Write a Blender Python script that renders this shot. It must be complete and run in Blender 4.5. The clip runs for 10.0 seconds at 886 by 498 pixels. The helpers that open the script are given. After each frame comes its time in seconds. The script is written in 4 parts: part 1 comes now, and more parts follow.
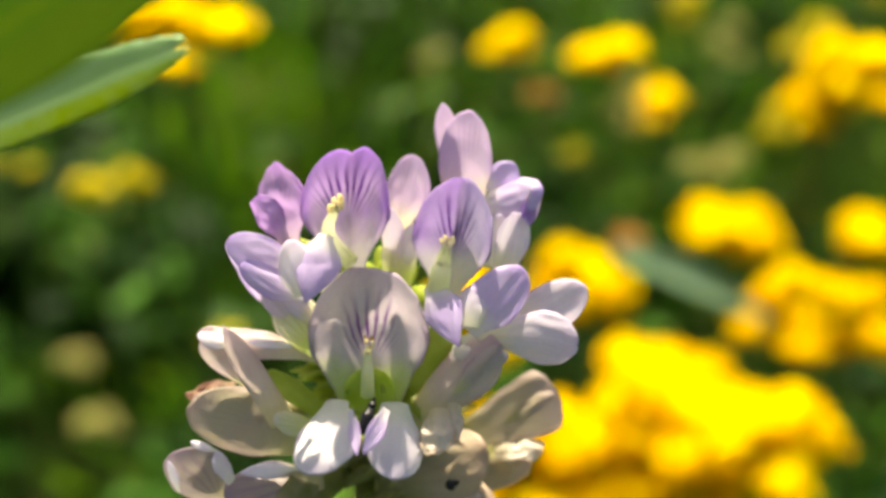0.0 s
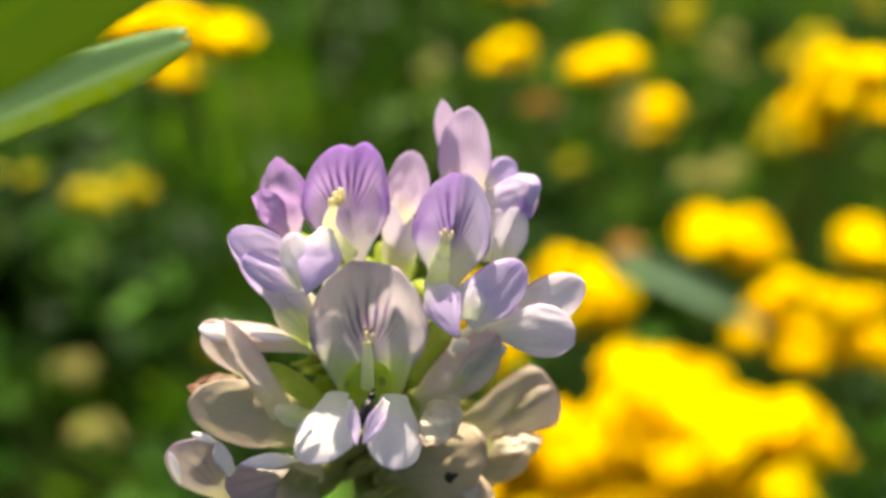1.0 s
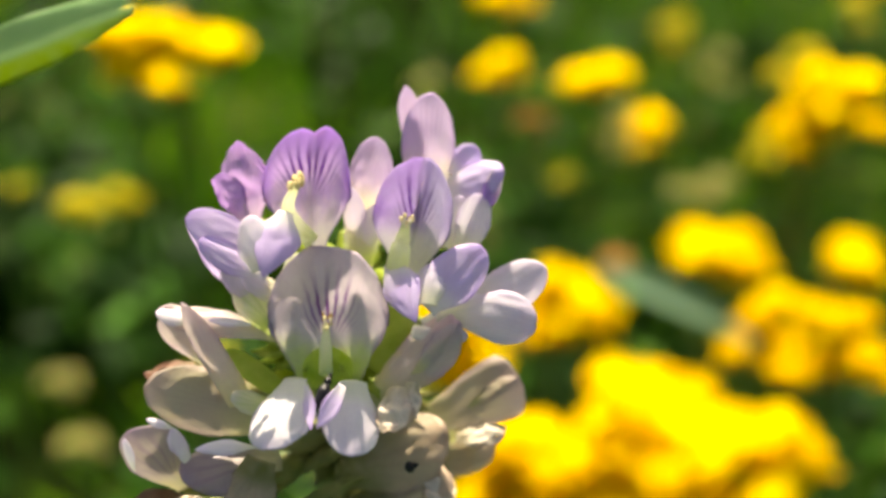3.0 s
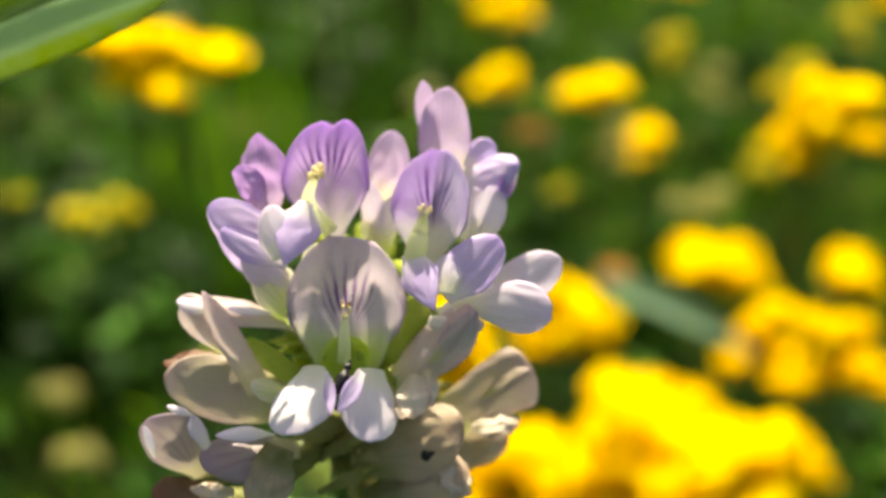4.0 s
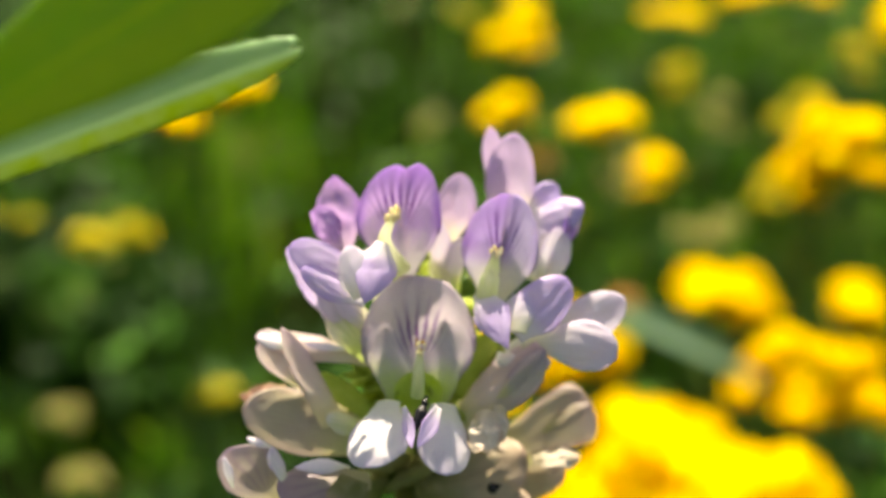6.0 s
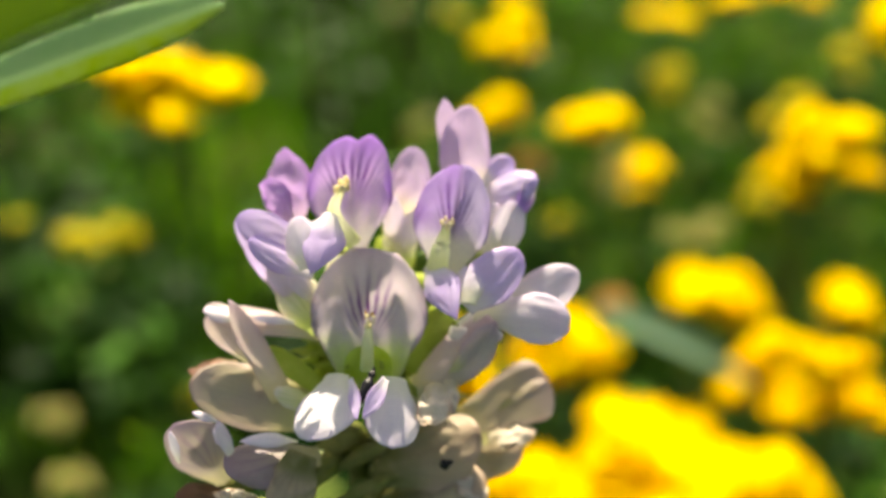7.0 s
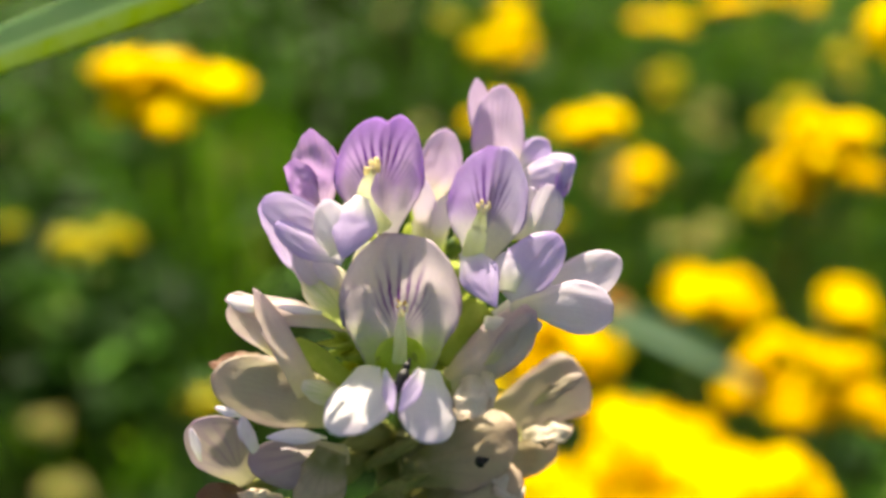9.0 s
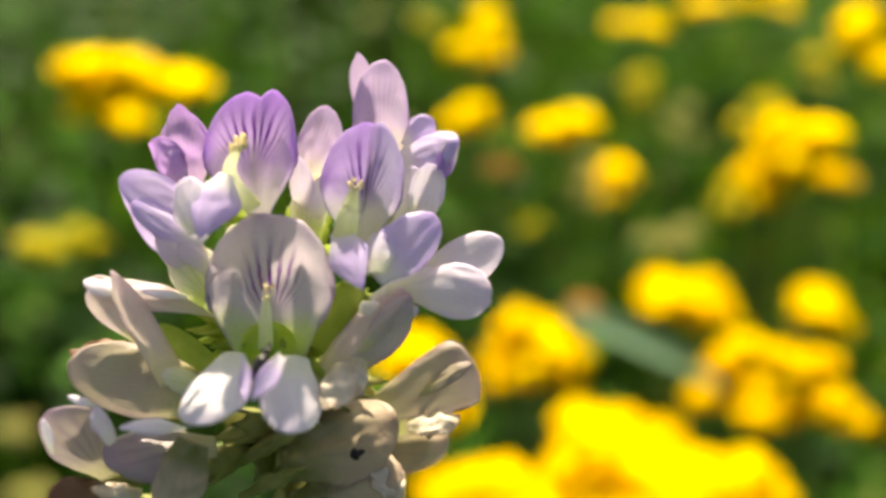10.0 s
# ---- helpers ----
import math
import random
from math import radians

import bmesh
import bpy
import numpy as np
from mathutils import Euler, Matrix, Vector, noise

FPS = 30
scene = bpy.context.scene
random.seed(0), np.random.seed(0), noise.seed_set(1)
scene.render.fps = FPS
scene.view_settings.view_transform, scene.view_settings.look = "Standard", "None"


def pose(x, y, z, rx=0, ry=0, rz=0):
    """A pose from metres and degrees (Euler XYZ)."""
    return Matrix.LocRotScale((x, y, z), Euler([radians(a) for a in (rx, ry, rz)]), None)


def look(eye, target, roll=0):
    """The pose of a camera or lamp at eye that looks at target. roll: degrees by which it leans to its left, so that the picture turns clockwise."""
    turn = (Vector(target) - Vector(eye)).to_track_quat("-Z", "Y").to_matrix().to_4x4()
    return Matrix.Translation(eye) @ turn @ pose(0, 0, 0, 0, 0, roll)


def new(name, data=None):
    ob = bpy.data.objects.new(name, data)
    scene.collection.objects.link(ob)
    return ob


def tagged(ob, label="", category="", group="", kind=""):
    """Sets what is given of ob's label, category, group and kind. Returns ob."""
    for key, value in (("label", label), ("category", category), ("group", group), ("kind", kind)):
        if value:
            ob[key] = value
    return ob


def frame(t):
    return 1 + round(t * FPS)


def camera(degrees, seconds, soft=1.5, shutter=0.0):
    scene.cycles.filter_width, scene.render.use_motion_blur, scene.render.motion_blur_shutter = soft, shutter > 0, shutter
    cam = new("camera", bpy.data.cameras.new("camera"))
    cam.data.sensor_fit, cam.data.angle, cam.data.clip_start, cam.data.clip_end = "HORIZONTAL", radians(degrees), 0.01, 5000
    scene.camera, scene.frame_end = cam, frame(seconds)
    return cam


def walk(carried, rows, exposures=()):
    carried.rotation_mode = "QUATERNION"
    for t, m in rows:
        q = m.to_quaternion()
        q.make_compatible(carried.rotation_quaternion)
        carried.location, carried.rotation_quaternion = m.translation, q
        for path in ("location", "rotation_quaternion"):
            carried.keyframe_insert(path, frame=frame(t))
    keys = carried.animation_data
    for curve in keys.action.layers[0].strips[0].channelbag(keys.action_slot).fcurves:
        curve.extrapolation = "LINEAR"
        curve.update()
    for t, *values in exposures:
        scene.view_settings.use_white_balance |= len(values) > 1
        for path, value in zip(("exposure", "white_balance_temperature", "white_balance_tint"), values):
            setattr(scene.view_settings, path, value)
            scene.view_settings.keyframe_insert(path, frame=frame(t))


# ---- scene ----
cam = camera(54.5, 10.0, soft=3.1)
cam.data.dof.use_dof = True
cam.data.dof.focus_distance = 0.0550
cam.data.dof.aperture_fstop = 13.2
ROWS = [
    (0.0, 0.00000, 0.00000, 0.36000, 60.00, -0.00, -0.00),
    (0.2, 0.00019, -0.00027, 0.35962, 60.16, 0.02, -0.01),
    (0.5, -0.00013, -0.00089, 0.35876, 60.40, 0.06, -0.02),
    (0.7, 0.00038, -0.00103, 0.35907, 60.55, -0.02, -0.02),
    (1.0, -0.00004, -0.00122, 0.35934, 60.78, -0.15, -0.02),
    (1.2, -0.00042, -0.00115, 0.35962, 60.86, -0.18, 0.03),
    (1.5, -0.00061, -0.00141, 0.35929, 60.97, -0.23, 0.11),
    (1.8, 0.00018, -0.00166, 0.35806, 61.05, -0.24, -0.00),
    (2.0, 0.00015, -0.00116, 0.35835, 61.11, -0.24, -0.08),
    (2.2, 0.00052, -0.00138, 0.35810, 61.26, -0.39, -0.04),
    (2.5, 0.00217, -0.00182, 0.35683, 61.49, -0.62, 0.01),
    (2.7, 0.00223, -0.00170, 0.35724, 61.68, -0.61, -0.06),
    (3.8, 0.00217, -0.00241, 0.35664, 62.65, -0.82, -0.29),
    (4.0, 0.00084, -0.00330, 0.35626, 62.89, -0.91, -0.29),
    (4.2, 0.00058, -0.00300, 0.35632, 63.02, -1.04, -0.29),
    (4.5, 0.00020, -0.00267, 0.35548, 63.22, -1.24, -0.29),
    (4.8, -0.00231, -0.00401, 0.35731, 63.60, -1.39, -0.39),
    (5.0, -0.00420, -0.00529, 0.35742, 63.86, -1.49, -0.45),
    (5.2, -0.00486, -0.00437, 0.35805, 63.98, -1.51, -0.27),
    (5.5, -0.00300, -0.00361, 0.35813, 64.17, -1.53, -0.01),
    (5.7, -0.00421, -0.00451, 0.35822, 64.30, -1.49, -0.08),
    (6.8, -0.00207, -0.00526, 0.35665, 64.92, -1.58, -0.29),
    (7.0, -0.00094, -0.00524, 0.35581, 64.92, -1.53, -0.36),
    (7.2, -0.00145, -0.00548, 0.35547, 64.99, -1.54, -0.33),
    (7.5, -0.00243, -0.00559, 0.35509, 65.10, -1.56, -0.28),
    (7.8, -0.00318, -0.00556, 0.35551, 65.24, -1.61, -0.33),
    (8.0, -0.00279, -0.00540, 0.35590, 65.34, -1.64, -0.37),
    (8.2, -0.00204, -0.00530, 0.35491, 65.31, -1.62, -0.52),
    (8.5, -0.00073, -0.00470, 0.35432, 65.27, -1.60, -0.74),
    (8.8, -0.00260, -0.00374, 0.35367, 65.36, -1.64, -0.82),
    (9.0, -0.00368, -0.00308, 0.35317, 65.42, -1.66, -0.88),
    (9.2, -0.00251, -0.00298, 0.35214, 65.48, -1.80, -1.00),
    (9.5, -0.00111, -0.00214, 0.35147, 65.57, -2.00, -1.19),
    (9.8, 0.00195, -0.00183, 0.35133, 65.70, -2.02, -1.50),
    (10.0, 0.00350, -0.00144, 0.35094, 65.78, -2.04, -1.70),
]
walk(cam, [(t, pose(x, y, z, rx, ry, rz)) for t, x, y, z, rx, ry, rz in ROWS])

# ---- daylight ----
SUN_ELEVATION, SUN_AZIMUTH = 49.0, -7.0      # degrees; azimuth from +y towards +x
sun = new("sun", bpy.data.lights.new("sun", "SUN"))
sun.data.energy, sun.data.angle, sun.data.color = 4.55, radians(0.53), (1.0, 0.94, 0.82)
sun_from = Vector((math.sin(radians(SUN_AZIMUTH)) * math.cos(radians(SUN_ELEVATION)),
                   math.cos(radians(SUN_AZIMUTH)) * math.cos(radians(SUN_ELEVATION)), math.sin(radians(SUN_ELEVATION))))
sun.matrix_basis = look(sun_from * 3, (0, 0, 0))
world = bpy.data.worlds.new("sky")
scene.world = world
world.use_nodes = True
sky = world.node_tree.nodes.new("ShaderNodeTexSky")
sky.sky_type, sky.sun_disc = "NISHITA", False
sky.air_density, sky.dust_density = 0.8, 4.0
sky.sun_elevation, sky.sun_rotation = radians(SUN_ELEVATION), radians(SUN_AZIMUTH)
world.node_tree.nodes["Background"].inputs["Strength"].default_value = 0.075
world.node_tree.links.new(sky.outputs[0], world.node_tree.nodes["Background"].inputs["Color"])
scene.view_settings.exposure = 1.53
scene.view_settings.use_white_balance = True
scene.view_settings.white_balance_temperature = 7450


# ---- materials ----
class Graph:
    """A material's nodes, made by short calls."""

    def __init__(self, name):
        self.mat = bpy.data.materials.new(name)
        self.mat.use_nodes = True
        self.tree = self.mat.node_tree
        self.tree.nodes.clear()

    def put(self, kind, ins=None, **props):
        node = self.tree.nodes.new("ShaderNode" + kind)
        if "operation" in props:
            node.operation, node.use_clamp = props["operation"], props.get("use_clamp", False)
        if "data_type" in props:
            node.data_type, node.blend_type = props["data_type"], props["blend_type"]
        if "interpolation_type" in props:
            node.interpolation_type = props["interpolation_type"]
        if "uv_map" in props:
            node.uv_map = props["uv_map"]
        for key, value in (ins or {}).items():
            if isinstance(value, bpy.types.NodeSocket):
                self.tree.links.new(value, node.inputs[key])
            else:
                node.inputs[key].default_value = value
        return node

    def math(self, op, a, b=0.0, c=0.0, clamp=False):
        return self.put("Math", {0: a, 1: b, 2: c}, operation=op, use_clamp=clamp).outputs[0]

    def mix(self, fac, a, b, blend="MIX"):
        node = self.put("Mix", {0: fac, 6: a, 7: b}, data_type="RGBA", blend_type=blend)
        return node.outputs[2]

    def span(self, value, a, b, lo=0.0, hi=1.0):
        return self.put("MapRange", {0: value, 1: a, 2: b, 3: lo, 4: hi}, interpolation_type="SMOOTHSTEP").outputs[0]

    def noise(self, scale, detail=3.0, vector=None, distortion=0.0):
        vector = vector or self.put("TexCoord").outputs["Object"]
        return self.put("TexNoise", {"Vector": vector, "Scale": scale, "Detail": detail, "Distortion": distortion}).outputs[0]

    def bump(self, height, strength, distance):
        return self.put("Bump", {"Height": height, "Strength": strength, "Distance": distance}).outputs[0]

    def finish(self, color, normal=None, rough=0.5, spec=0.3, sheer=0.0, solid=True, sheen=0.0):
        ins = {"Base Color": color, "Roughness": rough, "Specular IOR Level": spec, "Sheen Weight": sheen}
        if normal is not None:
            ins["Normal"] = normal
        shader = self.put("BsdfPrincipled", ins).outputs[0]
        if sheer:
            # light crosses both faces of a thin solid sheet, so each face takes half of the tint
            ins = {"Color": self.put("Gamma", {0: color, 1: 0.5}).outputs[0] if solid else color}
            if normal is not None:
                ins["Normal"] = normal
            thin = self.put("BsdfTranslucent", ins).outputs[0]
            shader = self.put("MixShader", {0: sheer, 1: shader, 2: thin}).outputs[0]
        self.tree.links.new(shader, self.put("OutputMaterial").inputs[0])
        return self.mat


def rgb(r, g, b):
    return (r, g, b, 1.0)


def petal_material(name, claw, blade, margin, vein, vein_amount, brown=0.0, wrinkle=0.25, claw_end=0.45, vein_side=0.8, vein_count=46.0, vein_from=0.06, vein_end=0.72, lit_half=None, sheer=0.56):
    """claw: colour near the base; blade: the broad part; margin: the rim; vein: dark nectar lines that fan out from the claw."""
    g = Graph(name)
    uv = g.put("UVMap", uv_map="petal").outputs[0]
    xy = g.put("SeparateXYZ", {0: uv})
    across, along = xy.outputs[0], xy.outputs[1]
    side = g.math("ABSOLUTE", g.math("MULTIPLY_ADD", across, 2.0, -1.0))
    wobble = g.noise(420, 3)
    fine = g.noise(2600, 2)
    mott = g.noise(900, 4)
    cells = g.noise(7000, 2)
    start = g.math("ADD", along, g.math("MULTIPLY_ADD", wobble, 0.3, -0.15))
    color = g.mix(g.span(start, 0.08, claw_end), claw, blade)
    rim = g.math("MAXIMUM", g.span(side, 0.62, 1.0), g.span(along, 0.72, 1.02))
    color = g.mix(g.math("MULTIPLY", rim, g.span(along, 0.25, 0.6)), color, margin)
    if lit_half is not None:
        # one half is painted deeper, for how light falls on the folded petal
        color = g.mix(g.math("MULTIPLY", g.span(g.math("MULTIPLY_ADD", wobble, 0.3, across), 0.82, 0.5), g.span(along, 0.3, 0.55, 0.0, 0.8)), color, lit_half)
    color = g.mix(g.span(mott, 0.35, 0.75, 0.0, 0.3), color, blade)
    color = g.mix(g.math("MULTIPLY", g.span(g.noise(260, 4), 0.42, 0.68, 0.0, 0.55), g.span(along, 0.2, 0.5)), color, margin)
    color = g.mix(g.span(g.math("MULTIPLY_ADD", cells, 0.5, g.math("MULTIPLY", fine, 0.5)), 0.45, 0.65, 0.0, 0.10), color, vein)
    edge = g.math("MAXIMUM", g.span(side, 0.93, 0.985), g.span(along, 0.96, 0.99))
    color = g.mix(g.math("MULTIPLY", edge, 0.35), color, vein)
    fan = g.math("DIVIDE", g.math("SUBTRACT", across, 0.5), g.math("MAXIMUM", g.math("SUBTRACT", along, vein_from), 0.12))
    warp = g.math("MULTIPLY_ADD", wobble, 0.16, g.math("MULTIPLY_ADD", fine, 0.025, fan))
    lines = g.span(g.math("SINE", g.math("MULTIPLY", warp, vein_count)), 0.05, 0.75)
    reach = g.math("MULTIPLY", g.span(along, vein_from + 0.12, vein_from + 0.32), g.span(along, vein_end + 0.28, vein_end))
    reach = g.math("MULTIPLY", reach, g.span(side, vein_side, 0.35 * vein_side))
    reach = g.math("MULTIPLY", reach, g.span(g.noise(300, 2), 0.3, 0.55, 0.45, 1.0))
    color = g.mix(g.math("MULTIPLY", g.math("MULTIPLY", lines, reach), vein_amount), color, vein)
    if brown:
        spots = g.span(g.noise(330, 5), 0.56, 0.72)
        color = g.mix(g.math("MULTIPLY", spots, brown), color, rgb(0.2, 0.09, 0.04))
    ribs = g.math("SINE", g.math("MULTIPLY", warp, 2.0 * vein_count))
    relief = g.math("MULTIPLY_ADD", ribs, 0.05 * min(1.0, vein_amount), g.math("MULTIPLY_ADD", fine, 0.5, g.math("MULTIPLY_ADD", cells, 0.3, mott)))
    normal = g.bump(relief, wrinkle, 0.00012)
    return g.finish(color, normal, rough=0.42, spec=0.3, sheer=sheer, sheen=0.06)


MAT_FRESH = petal_material("petal_fresh_violet", rgb(0.80, 0.74, 0.70), rgb(0.60, 0.38, 0.76), rgb(0.47, 0.23, 0.72), rgb(0.10, 0.006, 0.25), 1.0, claw_end=0.85, vein_side=0.9, vein_count=30.0, vein_from=0.28, vein_end=0.66)
MAT_LILAC = petal_material("petal_lilac", rgb(0.82, 0.82, 0.62), rgb(0.66, 0.57, 0.79), rgb(0.58, 0.46, 0.75), rgb(0.09, 0.008, 0.24), 1.0, claw_end=0.6, vein_side=0.6, vein_count=32.0, vein_from=0.24, vein_end=0.7, lit_half=rgb(0.44, 0.22, 0.66))
MAT_PALE = petal_material("petal_pale_lilac", rgb(0.66, 0.80, 0.18), rgb(0.79, 0.70, 0.74), rgb(0.72, 0.60, 0.69), rgb(0.20, 0.05, 0.30), 1.0, claw_end=0.46, vein_side=0.55, vein_count=34.0, vein_from=0.2, vein_end=0.6, sheer=0.55)
MAT_WING = petal_material("petal_white_lilac", rgb(0.90, 0.90, 0.72), rgb(0.94, 0.91, 0.91), rgb(0.83, 0.74, 0.87), rgb(0.5, 0.4, 0.65), 0.05)
MAT_VIOLET_WING = petal_material("petal_violet_wing", rgb(0.90, 0.86, 0.84), rgb(0.76, 0.64, 0.88), rgb(0.63, 0.48, 0.84), rgb(0.3, 0.15, 0.5), 0.1)
MAT_ROSE = petal_material("petal_rose_lilac", rgb(0.84, 0.80, 0.52), rgb(0.73, 0.60, 0.74), rgb(0.64, 0.48, 0.71), rgb(0.3, 0.14, 0.36), 0.25, claw_end=0.5)
MAT_FADED = petal_material("petal_faded", rgb(0.78, 0.74, 0.42), rgb(0.78, 0.68, 0.60), rgb(0.68, 0.54, 0.56), rgb(0.3, 0.17, 0.26), 0.12, brown=0.25, sheer=0.55)
MAT_TAN = petal_material("petal_withering", rgb(0.64, 0.64, 0.26), rgb(0.54, 0.48, 0.32), rgb(0.50, 0.40, 0.35), rgb(0.32, 0.2, 0.18), 0.10, brown=0.35, wrinkle=0.5, sheer=0.46)
MAT_MAUVE = petal_material("petal_mauve", rgb(0.74, 0.60, 0.70), rgb(0.62, 0.42, 0.71), rgb(0.52, 0.29, 0.67), rgb(0.25, 0.1, 0.36), 0.2)
MAT_BLUSH = petal_material("petal_blush", rgb(0.90, 0.90, 0.62), rgb(0.86, 0.80, 0.86), rgb(0.78, 0.68, 0.82), rgb(0.5, 0.38, 0.5), 0.10, claw_end=0.6)
MAT_CREAM = petal_material("petal_cream_base", rgb(0.74, 0.84, 0.2), rgb(0.90, 0.90, 0.58), rgb(0.88, 0.83, 0.72), rgb(0.5, 0.6, 0.14), 0.4, claw_end=0.7, vein_side=1.0, vein_count=20.0)
# dull faded petal, darkened in colour for the shade on its face
MAT_DUSK = petal_material("petal_dusky", rgb(0.56, 0.53, 0.28), rgb(0.46, 0.40, 0.34), rgb(0.40, 0.31, 0.36), rgb(0.18, 0.08, 0.2), 0.35, brown=0.3, vein_count=20.0, sheer=0.46)
# withered petal; dark claw colour paints the shade below the front floret
MAT_OLIVE = petal_material("petal_withered_olive_shaded", rgb(0.17, 0.19, 0.04), rgb(0.62, 0.52, 0.35), rgb(0.60, 0.46, 0.34), rgb(0.22, 0.13, 0.1), 0.14, claw_end=0.85, vein_side=1.0, vein_count=18.0, brown=0.4, wrinkle=0.5, sheer=0.46)
MAT_CRISP = petal_material("petal_withered_cream", rgb(0.70, 0.62, 0.42), rgb(0.88, 0.80, 0.66), rgb(0.76, 0.58, 0.42), rgb(0.4, 0.25, 0.16), 0.2, brown=0.4, wrinkle=0.9, sheer=0.55)
MAT_BROWN = petal_material("petal_withered_brown", rgb(0.34, 0.24, 0.13), rgb(0.36, 0.21, 0.13), rgb(0.28, 0.13, 0.08), rgb(0.12, 0.05, 0.03), 0.3, brown=0.5, wrinkle=0.9, sheer=0.55)


def green_material(name, a, b, scale, sheer=0.35, rough=0.5, fuzz=0.0):
    g = Graph(name)
    color = g.mix(g.span(g.noise(scale, 4), 0.3, 0.7), a, b)
    color = g.mix(g.span(g.noise(scale * 6, 2), 0.4, 0.8, 0.0, 0.35), color, b)
    normal = g.bump(g.noise(scale * 8, 3), 0.35, 0.0001)
    return g.finish(color, normal, rough=rough, spec=0.3, sheer=sheer, sheen=fuzz)


MAT_CALYX = green_material("calyx_green", rgb(0.36, 0.48, 0.05), rgb(0.52, 0.6, 0.11), 500, 0.6)
# darker copy of the calyx green; shade low in the head is coloured in
MAT_CALYX_SHADED = green_material("calyx_shaded", rgb(0.20, 0.23, 0.05), rgb(0.38, 0.36, 0.11), 500, 0.4)
MAT_STEM = green_material("stem_green", rgb(0.05, 0.11, 0.016), rgb(0.11, 0.18, 0.04), 300, 0.1)
MAT_COLUMN = green_material("column_lime", rgb(0.80, 0.88, 0.36), rgb(0.90, 0.92, 0.62), 500, 0.85)
# lime is extra saturated: the glow of passing light is in the colour
MAT_THROAT = green_material("throat_lime_glow", rgb(0.56, 0.72, 0.05), rgb(0.72, 0.84, 0.16), 500, 0.7)
MAT_ANTHER = green_material("anther_cream", rgb(0.95, 0.80, 0.36), rgb(0.97, 0.90, 0.62), 3000, 0.6)
MAT_FILAMENT = green_material("filament_white", rgb(0.95, 0.92, 0.78), rgb(0.97, 0.96, 0.86), 3000, 0.6)
MAT_STIGMA = green_material("pollen_orange", rgb(0.62, 0.33, 0.06), rgb(0.7, 0.45, 0.12), 3000, 0.1)
MAT_INSECT = green_material("insect_black", rgb(0.006, 0.005, 0.006), rgb(0.012, 0.010, 0.010), 2000, 0.0, 0.35)


def leaflet_material(name, upper, under, midrib):
    """Leaf whose halves on either side of the midrib take two colours, with fine side veins."""
    g = Graph(name)
    xy = g.put("SeparateXYZ", {0: g.put("UVMap", uv_map="petal").outputs[0]})
    across, along = xy.outputs[0], xy.outputs[1]
    off = g.math("MULTIPLY_ADD", across, 2.0, -1.0)
    wobble = g.noise(300, 2)
    color = g.mix(g.span(g.math("MULTIPLY_ADD", wobble, 0.12, off), 0.24, 0.5), upper, under)
    color = g.mix(g.span(g.noise(900, 4), 0.35, 0.7, 0.0, 0.3), color, midrib)
    herring = g.math("SINE", g.math("MULTIPLY", g.math("SUBTRACT", along, g.math("MULTIPLY", g.math("ABSOLUTE", off), 0.22)), 120.0))
    color = g.mix(g.span(herring, 0.55, 1.0, 0.0, 0.03), color, midrib)
    color = g.mix(g.span(g.math("ABSOLUTE", g.math("SUBTRACT", off, 0.1)), 0.08, 0.02), color, midrib)
    height = g.math("ADD", g.math("MULTIPLY", herring, 0.03), g.noise(1500, 3))
    return g.finish(color, g.bump(height, 0.5, 0.0001), rough=0.5, spec=0.2, sheer=0.5, sheen=0.05)


# upper half coloured for skylight, lower half lime for light shining through
MAT_LEAF = leaflet_material("leaflet_grey_green", rgb(0.34, 0.57, 0.24), rgb(0.34, 0.50, 0.008), rgb(0.46, 0.66, 0.32))
# leaf copy in a purer green, coloured as if backlit
MAT_LEAF_LIT = leaflet_material("leaflet_backlit_green", rgb(0.20, 0.42, 0.005), rgb(0.26, 0.43, 0.005), rgb(0.36, 0.52, 0.006))
MAT_LEAF_BLUE = leaflet_material("leaflet_blue_green", rgb(0.2, 0.34, 0.2), rgb(0.18, 0.31, 0.18), rgb(0.24, 0.36, 0.2))


def meadow_material(name, dark, light, dry, dry_share, sheer=0.35):
    """Foliage whose pieces differ one from another."""
    g = Graph(name)
    island = g.put("NewGeometry").outputs["Random Per Island"]
    color = g.mix(island, dark, light)
    color = g.mix(g.span(g.math("FRACT", g.math("MULTIPLY", island, 37.0)), 1.0 - dry_share, 1.0 - dry_share + 0.02), color, dry)
    # broad noise patches pull the colour dark, painting shaded gaps in the sward
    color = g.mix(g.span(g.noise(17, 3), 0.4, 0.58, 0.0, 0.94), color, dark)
    return g.finish(color, g.bump(g.noise(500, 2), 0.3, 0.0002), rough=0.45, spec=0.04, sheer=sheer, solid=False)


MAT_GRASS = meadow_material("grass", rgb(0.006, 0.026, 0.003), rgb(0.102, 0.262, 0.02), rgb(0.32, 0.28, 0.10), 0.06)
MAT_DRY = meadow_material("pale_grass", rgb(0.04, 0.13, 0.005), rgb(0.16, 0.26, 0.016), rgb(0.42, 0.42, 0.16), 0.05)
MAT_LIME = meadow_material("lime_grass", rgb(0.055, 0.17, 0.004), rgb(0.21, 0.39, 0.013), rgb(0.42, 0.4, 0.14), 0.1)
# clover's last colour paints a few bright highlight leaves, not dry ones
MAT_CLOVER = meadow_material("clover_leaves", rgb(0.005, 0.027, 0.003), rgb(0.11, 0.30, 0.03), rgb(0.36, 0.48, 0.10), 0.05)


